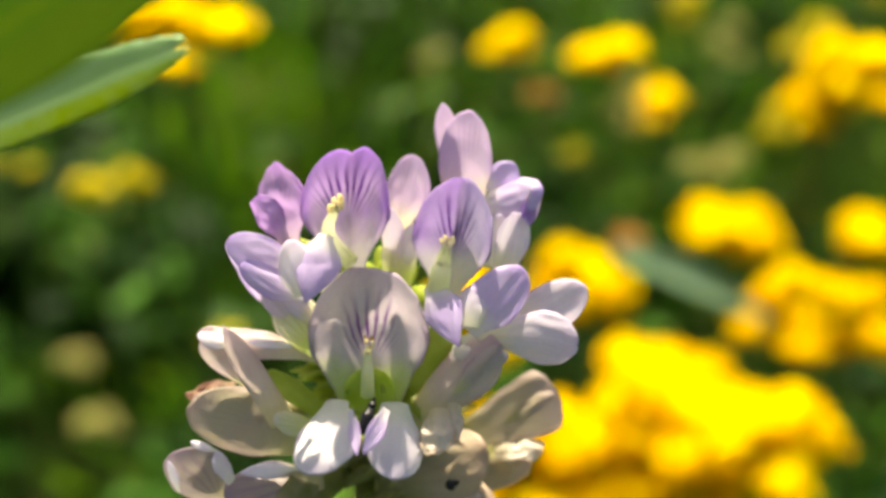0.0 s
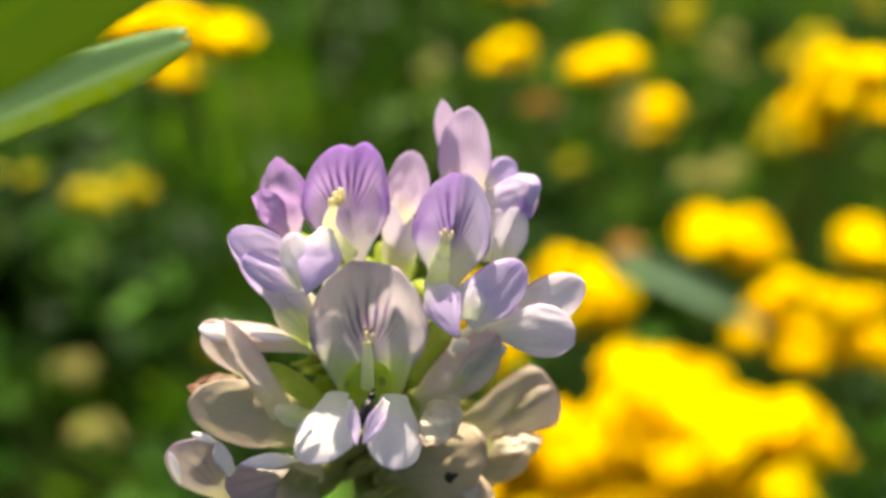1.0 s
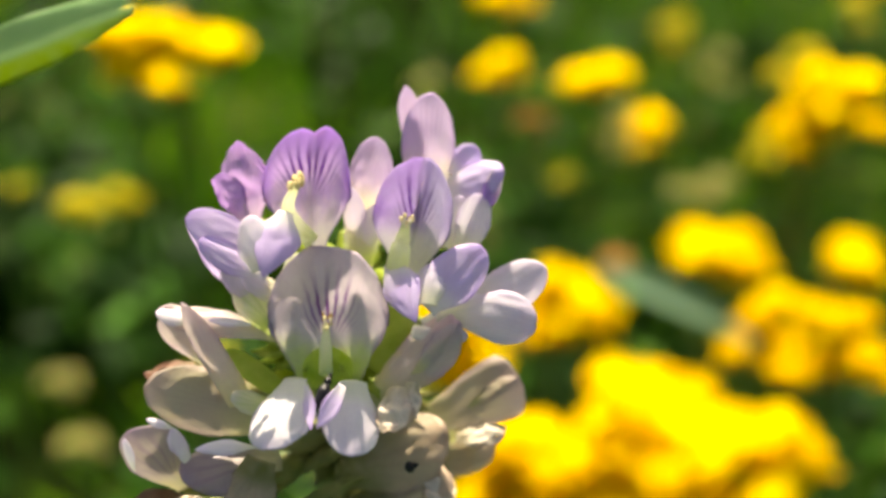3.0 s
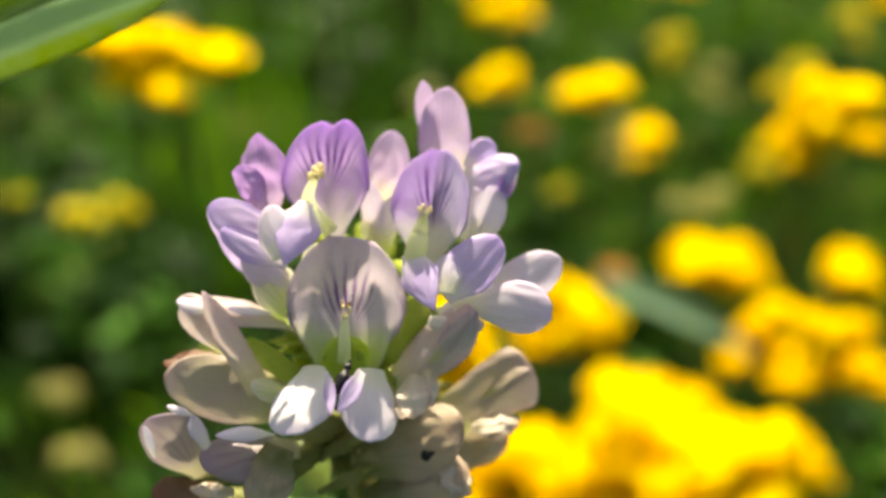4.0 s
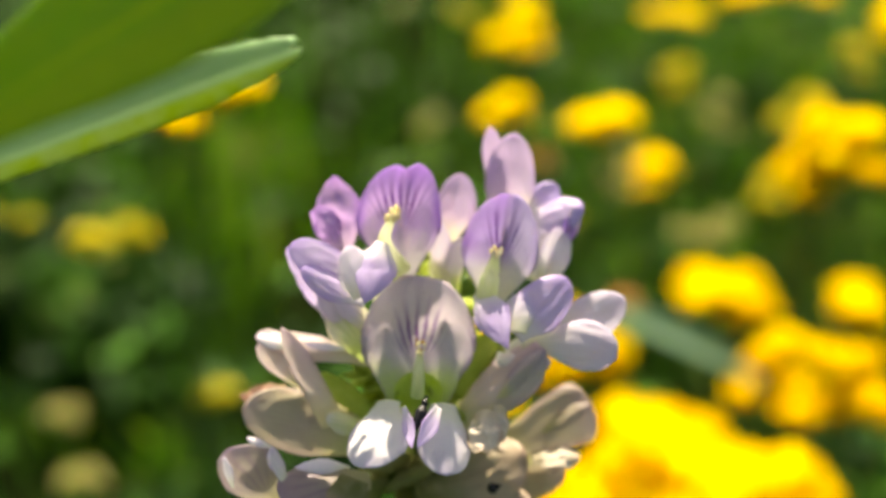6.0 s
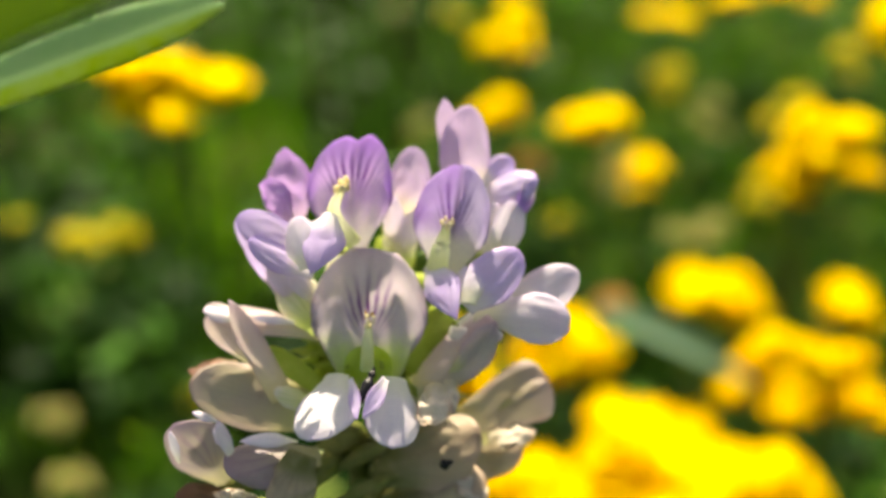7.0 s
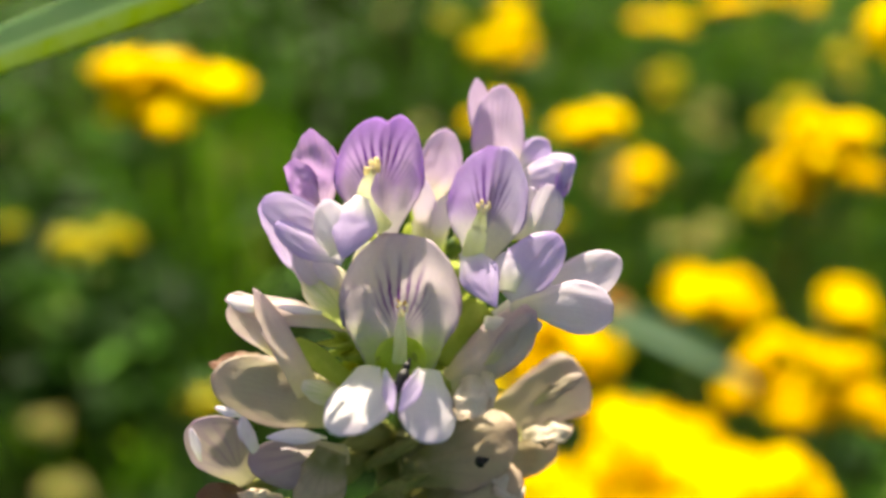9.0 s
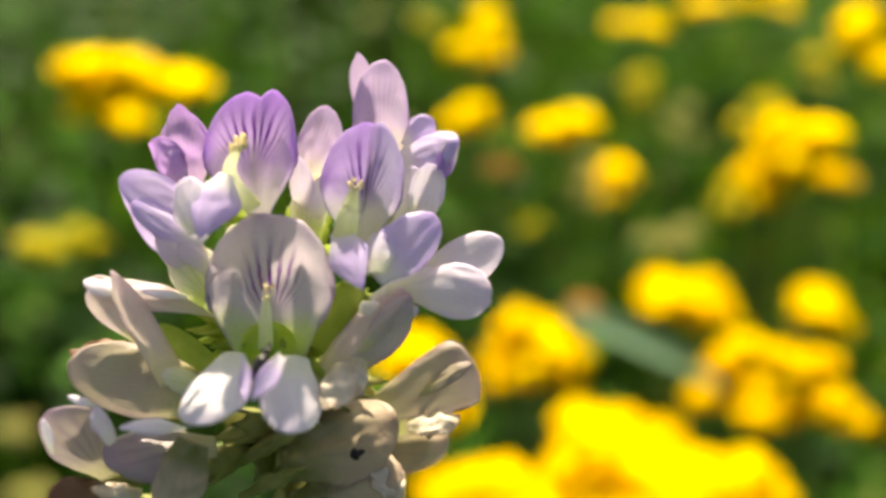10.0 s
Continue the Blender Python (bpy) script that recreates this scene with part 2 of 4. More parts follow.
def trefoil_material(name, low, high, warm):
    g = Graph(name)
    pick = g.put("ObjectInfo").outputs["Random"]
    color = g.mix(pick, low, high)
    color = g.mix(g.span(g.noise(220, 4), 0.45, 0.75, 0.0, 0.4), color, warm)
    return g.finish(color, g.bump(g.noise(900, 2), 0.3, 0.0002), rough=0.5, spec=0.15, sheer=0.86)


MAT_YELLOW = trefoil_material("trefoil_yellow", rgb(0.99, 0.72, 0.002), rgb(0.99, 0.81, 0.003), rgb(0.95, 0.60, 0.001))
MAT_AMBER = trefoil_material("trefoil_amber", rgb(0.96, 0.66, 0.002), rgb(0.97, 0.78, 0.003), rgb(0.94, 0.54, 0.001))
MAT_DULL = green_material("trefoil_fading", rgb(0.66, 0.34, 0.06), rgb(0.74, 0.46, 0.12), 220, 0.3)
MAT_BUD = green_material("seedhead_olive", rgb(0.58, 0.58, 0.16), rgb(0.68, 0.63, 0.26), 220, 0.3)
MAT_LIMEBUD = green_material("trefoil_young", rgb(0.92, 0.80, 0.02), rgb(0.80, 0.74, 0.04), 220, 0.35)


def soil_material():
    g = Graph("meadow_soil")
    # soil colour is near black, holding shade that taller plants would cast
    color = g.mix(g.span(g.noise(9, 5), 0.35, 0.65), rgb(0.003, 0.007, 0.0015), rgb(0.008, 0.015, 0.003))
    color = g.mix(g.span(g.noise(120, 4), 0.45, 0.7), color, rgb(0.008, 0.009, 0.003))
    return g.finish(color, g.bump(g.noise(160, 5), 0.8, 0.004), rough=1.0, spec=0.0)


MAT_SOIL = soil_material()


# ---- shapes ----
def mesh_object(name, verts, faces, material, parent=None, uvs=None, label="", flat=0):
    """flat: how many of the last faces, the cut rim of a sheet, are shaded flat."""
    me = bpy.data.meshes.new(name)
    me.from_pydata([tuple(v) for v in verts], [], faces)
    me.polygons.foreach_set("use_smooth", [True] * (len(me.polygons) - flat) + [False] * flat)
    if uvs is not None:
        layer = me.uv_layers.new(name="petal")
        index = np.empty(len(me.loops), dtype=np.int32)
        me.loops.foreach_get("vertex_index", index)
        layer.data.foreach_set("uv", np.asarray(uvs, dtype=np.float32)[index].ravel())
    me.materials.append(material)
    me.update()
    ob = new(name, me)
    if parent is not None:
        ob.parent = parent
    if label:
        tagged(ob, label)
    return ob


def unit(v):
    v = np.asarray(v, dtype=float)
    return v / (np.linalg.norm(v) + 1e-12)


def smooth(x, a, b):
    s = np.clip((x - a) / (b - a), 0, 1)
    return s * s * (3 - 2 * s)


def blade_sheet(base, tip, face, width, shoulder=0.5, claw=0.3, cup=0.0, fold=0.0, bend=0.0, notch=0.0, lobes=0.0,
                ruffle=0.0, twist=0.0, teeth=0.0, point=0.0, thick=0.06, nu=20, nv=17, seed=1, skew=0.0,
                groove=0.0, ripple=0.03, curl=0.03):
    """A petal or leaflet, in millimetres: a thin solid sheet from base to tip. shoulder: where the rounded end begins; claw: width share at the
    base; cup, fold: how far the rims rise towards the face; bend: degrees by which the ends curl to the face; notch: dent in the end;
    lobes: the two halves bulge away; groove: a channel down the middle; ripple: fine lengthwise folds and an uneven rim; curl: how far the rim rolls back; point: 0 round end, 1 pointed; skew: sideways bow of the midline."""
    base, tip = np.asarray(base, float), np.asarray(tip, float)
    length = np.linalg.norm(tip - base)
    axis = unit(tip - base)
    front = unit(np.asarray(face, float) - np.dot(face, axis) * axis)
    side = np.cross(axis, front)
    u = (np.linspace(0, 1, nu) ** 0.9)[:, None]
    v = np.sin(np.linspace(-1, 1, nv) * math.pi / 2 * 0.98)[None, :] / math.sin(math.pi / 2 * 0.98)
    av = np.abs(v)
    crown = (1 - point) * np.sqrt(np.clip(1 - av ** 2, 0, 1)) + point * (1 - av) ** 0.8
    top = shoulder + (1 - shoulder) * crown - notch * np.exp(-(v / 0.16) ** 2)
    if ripple:
        top = top + ripple * 0.7 * np.array([noise.noise((seed * 5.1, k * 0.55, 3.3)) for k in range(nv)])[None, :]
    y = u * top
    half = width / 2 * (claw + (1 - claw) * smooth(y / max(shoulder, 0.05), 0, 1))
    x = v * half
    if teeth:
        x = x * (1 + teeth * (np.abs(np.sin(y * 60)) - 0.5) * smooth(av, 0.85, 1.0))
        y = y + 1.2 * teeth * (np.abs(np.sin(v * 14)) - 0.5) * smooth(u, 0.85, 1.0) * 0.4
    z = cup * half * v ** 2 + fold * half * av
    z = z - lobes * half * np.sin(np.clip(av, 0, 1) * math.pi) * smooth(y, 0.15, 0.6)
    if curl:
        z = z - curl * half * (smooth(av, 0.7, 1.0) ** 2 + 1.2 * smooth(u, 0.82, 1.0) ** 2) * smooth(y, 0.1, 0.4)
    if groove:
        z = z - groove * half * np.exp(-(v / 0.14) ** 2) * smooth(y, 0.1, 0.5)
    if ripple:
        folds = np.array([[noise.noise((seed * 2.3 + 13.0 * b / nv, 2.4 * a / nu, seed * 0.7)) for b in range(nv)] for a in range(nu)])
        z = z + ripple * 1.4 * half * folds * smooth(y, 0.1, 0.5)
        wave = np.array([[noise.noise((seed * 4.3 + a * 0.4, 8.8 * (b > nv // 2), 1.1)) for b in range(nv)] for a in range(nu)])
        x = x * (1 + 1.6 * ripple * wave * smooth(av, 0.4, 1.0))
    if ripple:
        dent = np.array([[abs(noise.noise((seed * 1.9 + 5.5 * b / nv, 2.6 * a / nu + 1.5 * b / nv, seed * 3.1))) for b in range(nv)] for a in range(nu)])
        z = z + 3.2 * ripple * half * dent * smooth(y, 0.1, 0.4)
    if ruffle:
        jig = np.array([[noise.noise((seed * 7.3 + a * 0.17, b * 0.2, seed * 1.7)) for b in range(nv)] for a in range(nu)])
        z = z + ruffle * jig * smooth(y, 0.0, 0.5)
        jig = np.array([[noise.noise((seed * 3.1 + a * 0.16, b * 0.25, seed * 2.9 + 50)) for b in range(nv)] for a in range(nu)])
        x = x + 0.5 * ruffle * jig * smooth(av + y, 0.6, 1.4)
    x = x + skew * width * (4 * y * (1 - y))
    if twist:
        a = radians(twist) * (y - 0.5)
        x, z = x * np.cos(a) - z * np.sin(a), x * np.sin(a) + z * np.cos(a)
    yy, zz = y * length, z
    if abs(bend) > 0.5:
        b = radians(bend)
        r = length / (2 * math.sin(b / 2))
        th = b * (y - 0.5)
        yy = length / 2 + (r - z) * np.sin(th)
        zz = r * math.cos(b / 2) - (r - z) * np.cos(th)
    x, yy, zz = np.broadcast_arrays(x, yy, zz)
    p = base + x[..., None] * side + yy[..., None] * axis + zz[..., None] * front
    du, dv = np.gradient(p, axis=0), np.gradient(p, axis=1)
    n = np.cross(dv, du)
    n = n / (np.linalg.norm(n, axis=-1, keepdims=True) + 1e-9)
    edge = np.minimum(1, np.minimum((1 - np.abs(np.linspace(-1, 1, nv)))[None, :] * 5, (1 - np.linspace(0, 1, nu))[:, None] * 6) + 0.35)
    h = (thick / 2 * edge)[..., None]
    verts = np.concatenate([(p + n * h).reshape(-1, 3), (p - n * h).reshape(-1, 3)]) * 0.001
    uv1 = np.stack([np.broadcast_to((v + 1) / 2, (nu, nv)), np.broadcast_to(y, (nu, nv))], -1).reshape(-1, 2)
    faces, m = [], nu * nv
    for i in range(nu - 1):
        for j in range(nv - 1):
            a, b, c, d = i * nv + j, i * nv + j + 1, (i + 1) * nv + j + 1, (i + 1) * nv + j
            faces += [(a, b, c, d), (m + d, m + c, m + b, m + a)]
    rim = [j for j in range(nv)] + [i * nv + nv - 1 for i in range(1, nu)] + [(nu - 1) * nv + j for j in range(nv - 2, -1, -1)] + [i * nv for i in range(nu - 2, 0, -1)]
    for a, b in zip(rim, rim[1:] + rim[:1]):
        faces.append((b, a, m + a, m + b))
    return verts, faces, np.concatenate([uv1, uv1])


def petal(parent, name, base, tip, face, width, material, label="", **shape):
    shape.setdefault("nu", 28)
    shape.setdefault("nv", 25)
    verts, faces, uvs = blade_sheet(base, tip, face, width, **shape)
    rim = 2 * (shape["nu"] + shape["nv"]) - 4
    return mesh_object(name, verts, faces, material, parent, uvs, label, rim)


def tube_mesh(points, radii, sides=12, samples=6, cap=True):
    """A round tube through the points (Catmull-Rom), closed at both ends."""
    pts = [np.asarray(p, float) for p in points]
    ext = [2 * pts[0] - pts[1]] + pts + [2 * pts[-1] - pts[-2]]
    rad = [radii[0]] + list(radii) + [radii[-1]]
    line, rr = [], []
    for i in range(1, len(ext) - 2):
        for k in range(samples):
            t = k / samples
            p0, p1, p2, p3 = ext[i - 1], ext[i], ext[i + 1], ext[i + 2]
            line.append(0.5 * (2 * p1 + (p2 - p0) * t + (2 * p0 - 5 * p1 + 4 * p2 - p3) * t * t + (3 * p1 - p0 - 3 * p2 + p3) * t ** 3))
            rr.append(rad[i] + (rad[i + 1] - rad[i]) * t)
    line.append(pts[-1]), rr.append(radii[-1])
    verts, faces, n = [], [], len(line)
    ref = np.array((0.31, 0.17, 0.93))
    for i in range(n):
        d = unit(line[min(i + 1, n - 1)] - line[max(i - 1, 0)])
        a = unit(np.cross(d, ref if abs(np.dot(d, ref)) < 0.95 else (1, 0, 0)))
        b = np.cross(d, a)
        for k in range(sides):
            th = 2 * math.pi * k / sides
            verts.append(line[i] + rr[i] * (math.cos(th) * a + math.sin(th) * b))
    for i in range(n - 1):
        for k in range(sides):
            k2 = (k + 1) % sides
            faces.append((i * sides + k, i * sides + k2, (i + 1) * sides + k2, (i + 1) * sides + k))
    if cap:
        faces.append(tuple(range(sides - 1, -1, -1)))
        faces.append(tuple((n - 1) * sides + k for k in range(sides)))
    return verts, faces


def joined(pieces):
    verts, faces = [], []
    for v, f in pieces:
        k = len(verts)
        verts += list(v)
        faces += [tuple(i + k for i in q) for q in f]
    return verts, faces


def ball_mesh(centre, radius, stretch=(1, 1, 1), seg=10, rings=6, lump=0.0, seed=0):
    verts, faces = [], []
    for i in range(rings + 1):
        ph = math.pi * i / rings
        for k in range(seg):
            th = 2 * math.pi * k / seg
            d = np.array((math.sin(ph) * math.cos(th), math.sin(ph) * math.sin(th), math.cos(ph)))
            r = radius * (1 + lump * noise.noise(tuple(d * 1.7 + seed * 3.7)))
            verts.append(np.asarray(centre, float) + d * r * np.asarray(stretch))
    for i in range(rings):
        for k in range(seg):
            k2 = (k + 1) % seg
            faces.append((i * seg + k, (i + 1) * seg + k, (i + 1) * seg + k2, i * seg + k2))
    return verts, faces


def scaled(piece, k=0.001):
    return [np.asarray(v) * k for v in piece[0]], piece[1]


# ---- ground ----
def ground_sheet():
    """Gently uneven meadow floor, fine near the plants and running out to the horizon."""
    rings = [0.0, 0.1, 0.2, 0.32, 0.46, 0.62, 0.8, 1.0, 1.25, 1.6, 2.1, 3, 4.5, 8, 16, 40, 120, 400]
    verts, faces, seg = [(0, 0.5, 0)], [], 48
    for r in rings[1:]:
        for k in range(seg):
            th = 2 * math.pi * k / seg
            x, y = r * math.cos(th), 0.5 + r * math.sin(th)
            h = 0.012 * noise.noise((x * 3, y * 3, 0)) if r < 4 else 0.15 * noise.noise((x * 0.05, y * 0.05, 4))
            verts.append((x, y, h - 0.01))
    for k in range(seg):
        faces.append((0, 1 + k, 1 + (k + 1) % seg))
    for i in range(len(rings) - 2):
        for k in range(seg):
            a, b = 1 + i * seg + k, 1 + i * seg + (k + 1) % seg
            faces.append((a, a + seg, b + seg, b))
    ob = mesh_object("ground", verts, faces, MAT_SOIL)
    return tagged(ob, "meadow soil coloured dark for the shade under the grass", "ground", kind="structure")


ground_sheet()


# ---- alfalfa flower head ----
HEAD = pose(-0.00349, 0.04598, 0.32664)
head = tagged(new("alfalfa_flower_head"), "lilac alfalfa flower head with withering florets on a green stem", "flower")
head.matrix_basis = HEAD


def raceme_stem():
    """Green axis, from the tip of the head down to the ground, in millimetres from the head's origin."""
    top = [(0.22, 7.98, 0.82), (-0.02, 6.53, -2.69), (-0.49, 4.82, -7.66), (-1.37, 3.40, -13.12), (-2.54, 2.34, -19.95), (-3.32, 0.79, -29.63)]
    foot = 1000 * np.array(HEAD.translation)
    low = np.array((-6.0, 14.0, -foot[2] - 4))
    last = np.array(top[-1])
    way = [last + (low - last) * k + np.array((4, 3, 0)) * math.sin(k * math.pi) for k in (0.2, 0.45, 0.7, 1.0)]
    v, f = tube_mesh(top + way, [0.5, 0.8, 1.0, 1.1, 1.2, 1.25] + [1.3, 1.4, 1.5, 1.6], 12, 6)
    mesh_object("stem", *scaled((v, f)), MAT_STEM, head)
    for k in range(6):
        at = np.array(top[0]) + (1.2 * math.sin(k * 2.4), 1.2 * math.cos(k * 2.4), 0.5 * k - 0.6)
        mesh_object("bud", *scaled(ball_mesh(at, 0.75, (0.8, 0.8, 1.5), 10, 8, 0.15, k)), MAT_CALYX, head)


def floret(node, throat, radius, label="", material=MAT_CALYX):
    """A floret's stalk and calyx: a ribbed green cup with five pointed teeth round the throat. Its petals hang under it."""
    node, throat = np.array(node), np.array(throat)
    axis = unit(throat - node)
    start = throat - axis * min(3.0, 0.7 * np.linalg.norm(throat - node))
    stalk = tube_mesh([node, (node + start) / 2 + (0, 0, -0.2), start + 0.1 * axis], [0.3, 0.32, 0.42], 8, 4)
    pieces = []
    a = unit(np.cross(axis, (0.2, 0.1, 0.97)))
    b = np.cross(axis, a)
    sides, verts, faces = 20, [], []
    reach = np.linalg.norm(throat - start)
    for layer, shrink in ((0, 1.0), (1, 0.86)):
        for i, (h, r) in enumerate(((0.0, 0.4), (0.25, 0.8), (0.6, 0.98), (0.85, 1.0), (1.0, 1.05))):
            for k in range(sides):
                th = 2 * math.pi * k / sides
                tooth = (0.5 + 0.5 * math.cos(5 * th)) ** 1.6 * 0.55 * reach if i == 4 else 0.0
                rr = radius * r * shrink * (1 + 0.05 * math.cos(10 * th))
                verts.append(start + axis * (h * reach + tooth) + rr * (math.cos(th) * a + math.sin(th) * b))
    for layer in (0, 1):
        for i in range(4):
            for k in range(sides):
                p = (layer * 5 + i) * sides
                q = (p + k, p + (k + 1) % sides, p + sides + (k + 1) % sides, p + sides + k)
                faces.append(q if layer == 0 else q[::-1])
    for k in range(sides):
        faces.append((4 * sides + k, 4 * sides + (k + 1) % sides, 9 * sides + (k + 1) % sides, 9 * sides + k))
    pieces.append((verts, faces))
    flower = mesh_object("floret", *scaled(joined(pieces)), material, head, label=label)
    mesh_object("stalk", *scaled(stalk), MAT_STEM, flower)
    return flower


def column(flower, foot, middle, tip, wide, narrow, knob=0.14, count=11):
    """The staminal column that has sprung up against the banner, with its tuft of anthers."""
    foot, middle, tip = np.array(foot), np.array(middle), np.array(tip)
    end = tip - unit(tip - middle) * 0.3
    mesh_object("staminal_column", *scaled(tube_mesh([foot, middle, end], [wide, 0.75 * wide + 0.25 * narrow, narrow], 12, 6)), MAT_COLUMN, flower)
    rng = random.Random(int(abs(tip[0]) * 100))
    axis = unit(tip - middle)
    side = unit(np.cross(axis, (0.3, -0.9, 0.2)))
    back = np.cross(axis, side)
    threads, knobs = [], []
    for k in range(count):
        th = 2 * math.pi * k / count + rng.uniform(-0.3, 0.3)
        out = math.cos(th) * side + math.sin(th) * back
        a = end - axis * 0.3 + out * narrow * 0.6
        b = tip + out * (narrow * 0.8 + rng.uniform(0, 0.24)) + axis * rng.uniform(-0.55, 0.3)
        threads.append(tube_mesh([a, (a + b) / 2 + out * 0.05, b], [0.05, 0.045, 0.04], 6, 3))
        knobs.append(ball_mesh(b, knob * rng.uniform(0.7, 1.25), (1, 1, 1.3), 8, 5, 0.3, k))
    mesh_object("filament_tuft", *scaled(joined(threads)), MAT_FILAMENT, flower)
    mesh_object("anther_tuft", *scaled(joined(knobs)), MAT_ANTHER, flower)


def pollen(flower, tip):
    """Orange pollen grains caught beside the anthers."""
    rng = random.Random(3)
    grains = [ball_mesh(np.array(tip) + (rng.uniform(-0.55, 0.45), rng.uniform(0.1, 0.4), rng.uniform(-0.45, 0.35)), rng.uniform(0.06, 0.13), (1, 1, 1), 6, 5) for _ in range(9)]
    mesh_object("pollen", *scaled(joined(grains)), MAT_STIGMA, flower)


raceme_stem()
front = floret((-0.25, 5.26, -5.88), (-1.38, -1.00, -3.54), 1.25, label="front open floret, pale lilac")
petal(front, "banner", (-1.39, -1.34, -4.52), (-1.41, 1.60, 4.37), (0.00, -0.80, 0.60), 7.96, MAT_PALE, label="pale lilac banner petal with dark nectar veins", shoulder=0.5, claw=0.55, cup=0.05, bend=14, notch=0.03, lobes=0.14, groove=0.22, ruffle=0.3, ripple=0.045, seed=3)
petal(front, "wing", (-3.38, -2.76, -2.80), (-4.43, -7.64, -4.65), (-0.31, -0.38, 0.87), 4.39, MAT_WING, shoulder=0.55, claw=0.4, cup=-0.25, bend=-22, seed=4)
petal(front, "wing", (0.42, -2.84, -2.93), (0.66, -7.36, -5.34), (0.21, -0.46, 0.86), 3.71, MAT_WING, shoulder=0.55, claw=0.5, cup=-0.3, bend=-12, seed=5)
petal(front, "keel", (-2.23, -5.10, -1.65), (-1.62, -8.00, -2.71), (-0.45, -0.75, 0.50), 0.92, MAT_VIOLET_WING, shoulder=0.5, claw=0.4, cup=0.2, bend=25, point=0.6, seed=6)
petal(front, "keel", (-0.00, -5.10, -1.65), (-1.25, -7.97, -2.65), (0.35, -0.70, 0.60), 1.13, MAT_VIOLET_WING, shoulder=0.5, claw=0.5, cup=0.2, bend=-20, point=0.6, seed=7)
column(front, (-1.40, -2.38, -2.73), (-1.34, -2.11, -0.85), (-1.27, -1.57, 0.71), 0.46, 0.17, 0.11, 10)
pollen(front, (-1.27, -1.09, 0.52))
upper_left = floret((0.18, 7.36, -0.25), (-2.73, 4.79, 2.29), 0.85, label="open floret with deep violet banner")
petal(upper_left, "banner", (-2.26, 3.56, 2.76), (-2.51, 6.04, 11.07), (-0.10, -0.78, 0.62), 6.15, MAT_FRESH, label="violet banner petal with dark purple veins", shoulder=0.5, claw=0.2, cup=0.12, bend=14, notch=0.075, lobes=0.22, groove=0.34, ruffle=0.2, seed=11, skew=-0.11)
column(upper_left, (-2.51, 2.26, 4.43), (-3.87, 2.42, 6.52), (-3.28, 3.17, 8.46), 0.56, 0.22, 0.19, 11)
petal(upper_left, "wing", (-5.74, 1.27, 3.90), (-10.24, 1.83, 6.51), (0.10, -0.82, 0.55), 2.69, MAT_VIOLET_WING, label="lilac wing petal, cupped like a boat", shoulder=0.5, claw=0.4, cup=0.25, bend=16, seed=12)
petal(upper_left, "wing", (-4.96, -0.49, 3.43), (-9.35, 0.70, 5.32), (0.05, -0.52, 0.85), 2.08, MAT_VIOLET_WING, shoulder=0.5, claw=0.4, cup=-0.3, bend=14, seed=15)
petal(upper_left, "keel", (-5.33, -1.23, 4.14), (-6.21, 1.37, 6.70), (-0.20, -0.61, 0.76), 2.49, MAT_WING, shoulder=0.45, claw=0.4, cup=-0.5, bend=-20, seed=13)
petal(upper_left, "wing", (-3.95, 1.97, 6.75), (-4.96, -1.94, 4.13), (0.14, -0.71, 0.69), 3.05, MAT_VIOLET_WING, shoulder=0.36, claw=0.35, cup=-0.4, bend=-20, point=0.75, seed=14)
centre_right = floret((0.18, 7.36, -0.25), (3.14, 3.61, 0.26), 0.85, label="open floret with lilac banner, violet streak")
petal(centre_right, "banner", (3.66, 2.57, 1.46), (4.78, 4.75, 9.43), (-0.15, -0.80, 0.58), 5.36, MAT_LILAC, label="lilac banner petal folded along its middle", shoulder=0.5, claw=0.32, cup=0.05, fold=0.34, bend=14, notch=0.02, groove=0.2, ruffle=0.15, seed=21)
column(centre_right, (3.05, 0.90, 2.83), (3.38, 1.17, 4.53), (3.79, 2.09, 6.15), 0.78, 0.26)
petal(centre_right, "wing", (2.69, 0.91, 3.67), (4.49, -3.19, 1.70), (-0.30, -0.63, 0.71), 2.57, MAT_VIOLET_WING, shoulder=0.4, claw=0.45, cup=-0.3, bend=-15, point=0.8, seed=22)
petal(centre_right, "keel", (5.08, -1.81, 2.11), (5.38, 0.53, 3.81), (-0.21, -0.69, 0.70), 2.19, MAT_BLUSH, shoulder=0.45, claw=0.6, cup=-0.3, bend=-12, seed=23)
petal(centre_right, "wing", (4.88, -1.38, 1.87), (8.81, 1.19, 4.56), (0.10, -0.74, 0.66), 3.41, MAT_VIOLET_WING, shoulder=0.45, claw=0.55, cup=-0.25, bend=-18, seed=24)
rear_left = floret((0.18, 7.36, -0.25), (-6.01, 6.24, 2.80), 0.85, label="half-open violet floret")
petal(rear_left, "banner", (-7.19, 5.46, 3.98), (-7.73, 6.82, 9.62), (-0.15, -0.80, 0.58), 3.54, MAT_MAUVE, label="rosy violet banner petal, still furled", shoulder=0.55, claw=0.45, cup=-0.35, bend=-14, ruffle=0.4, ripple=0.06, point=0.45, seed=31)
petal(rear_left, "wing", (-7.05, 4.47, 4.68), (-8.85, 4.97, 7.98), (-0.10, -0.70, 0.70), 1.97, MAT_MAUVE, shoulder=0.6, claw=0.35, cup=-0.5, bend=-16, ruffle=0.4, ripple=0.06, seed=32)
left = floret((-0.02, 6.32, -3.05), (-5.93, 3.34, -1.21), 1.00, label="half-open floret with cream base")
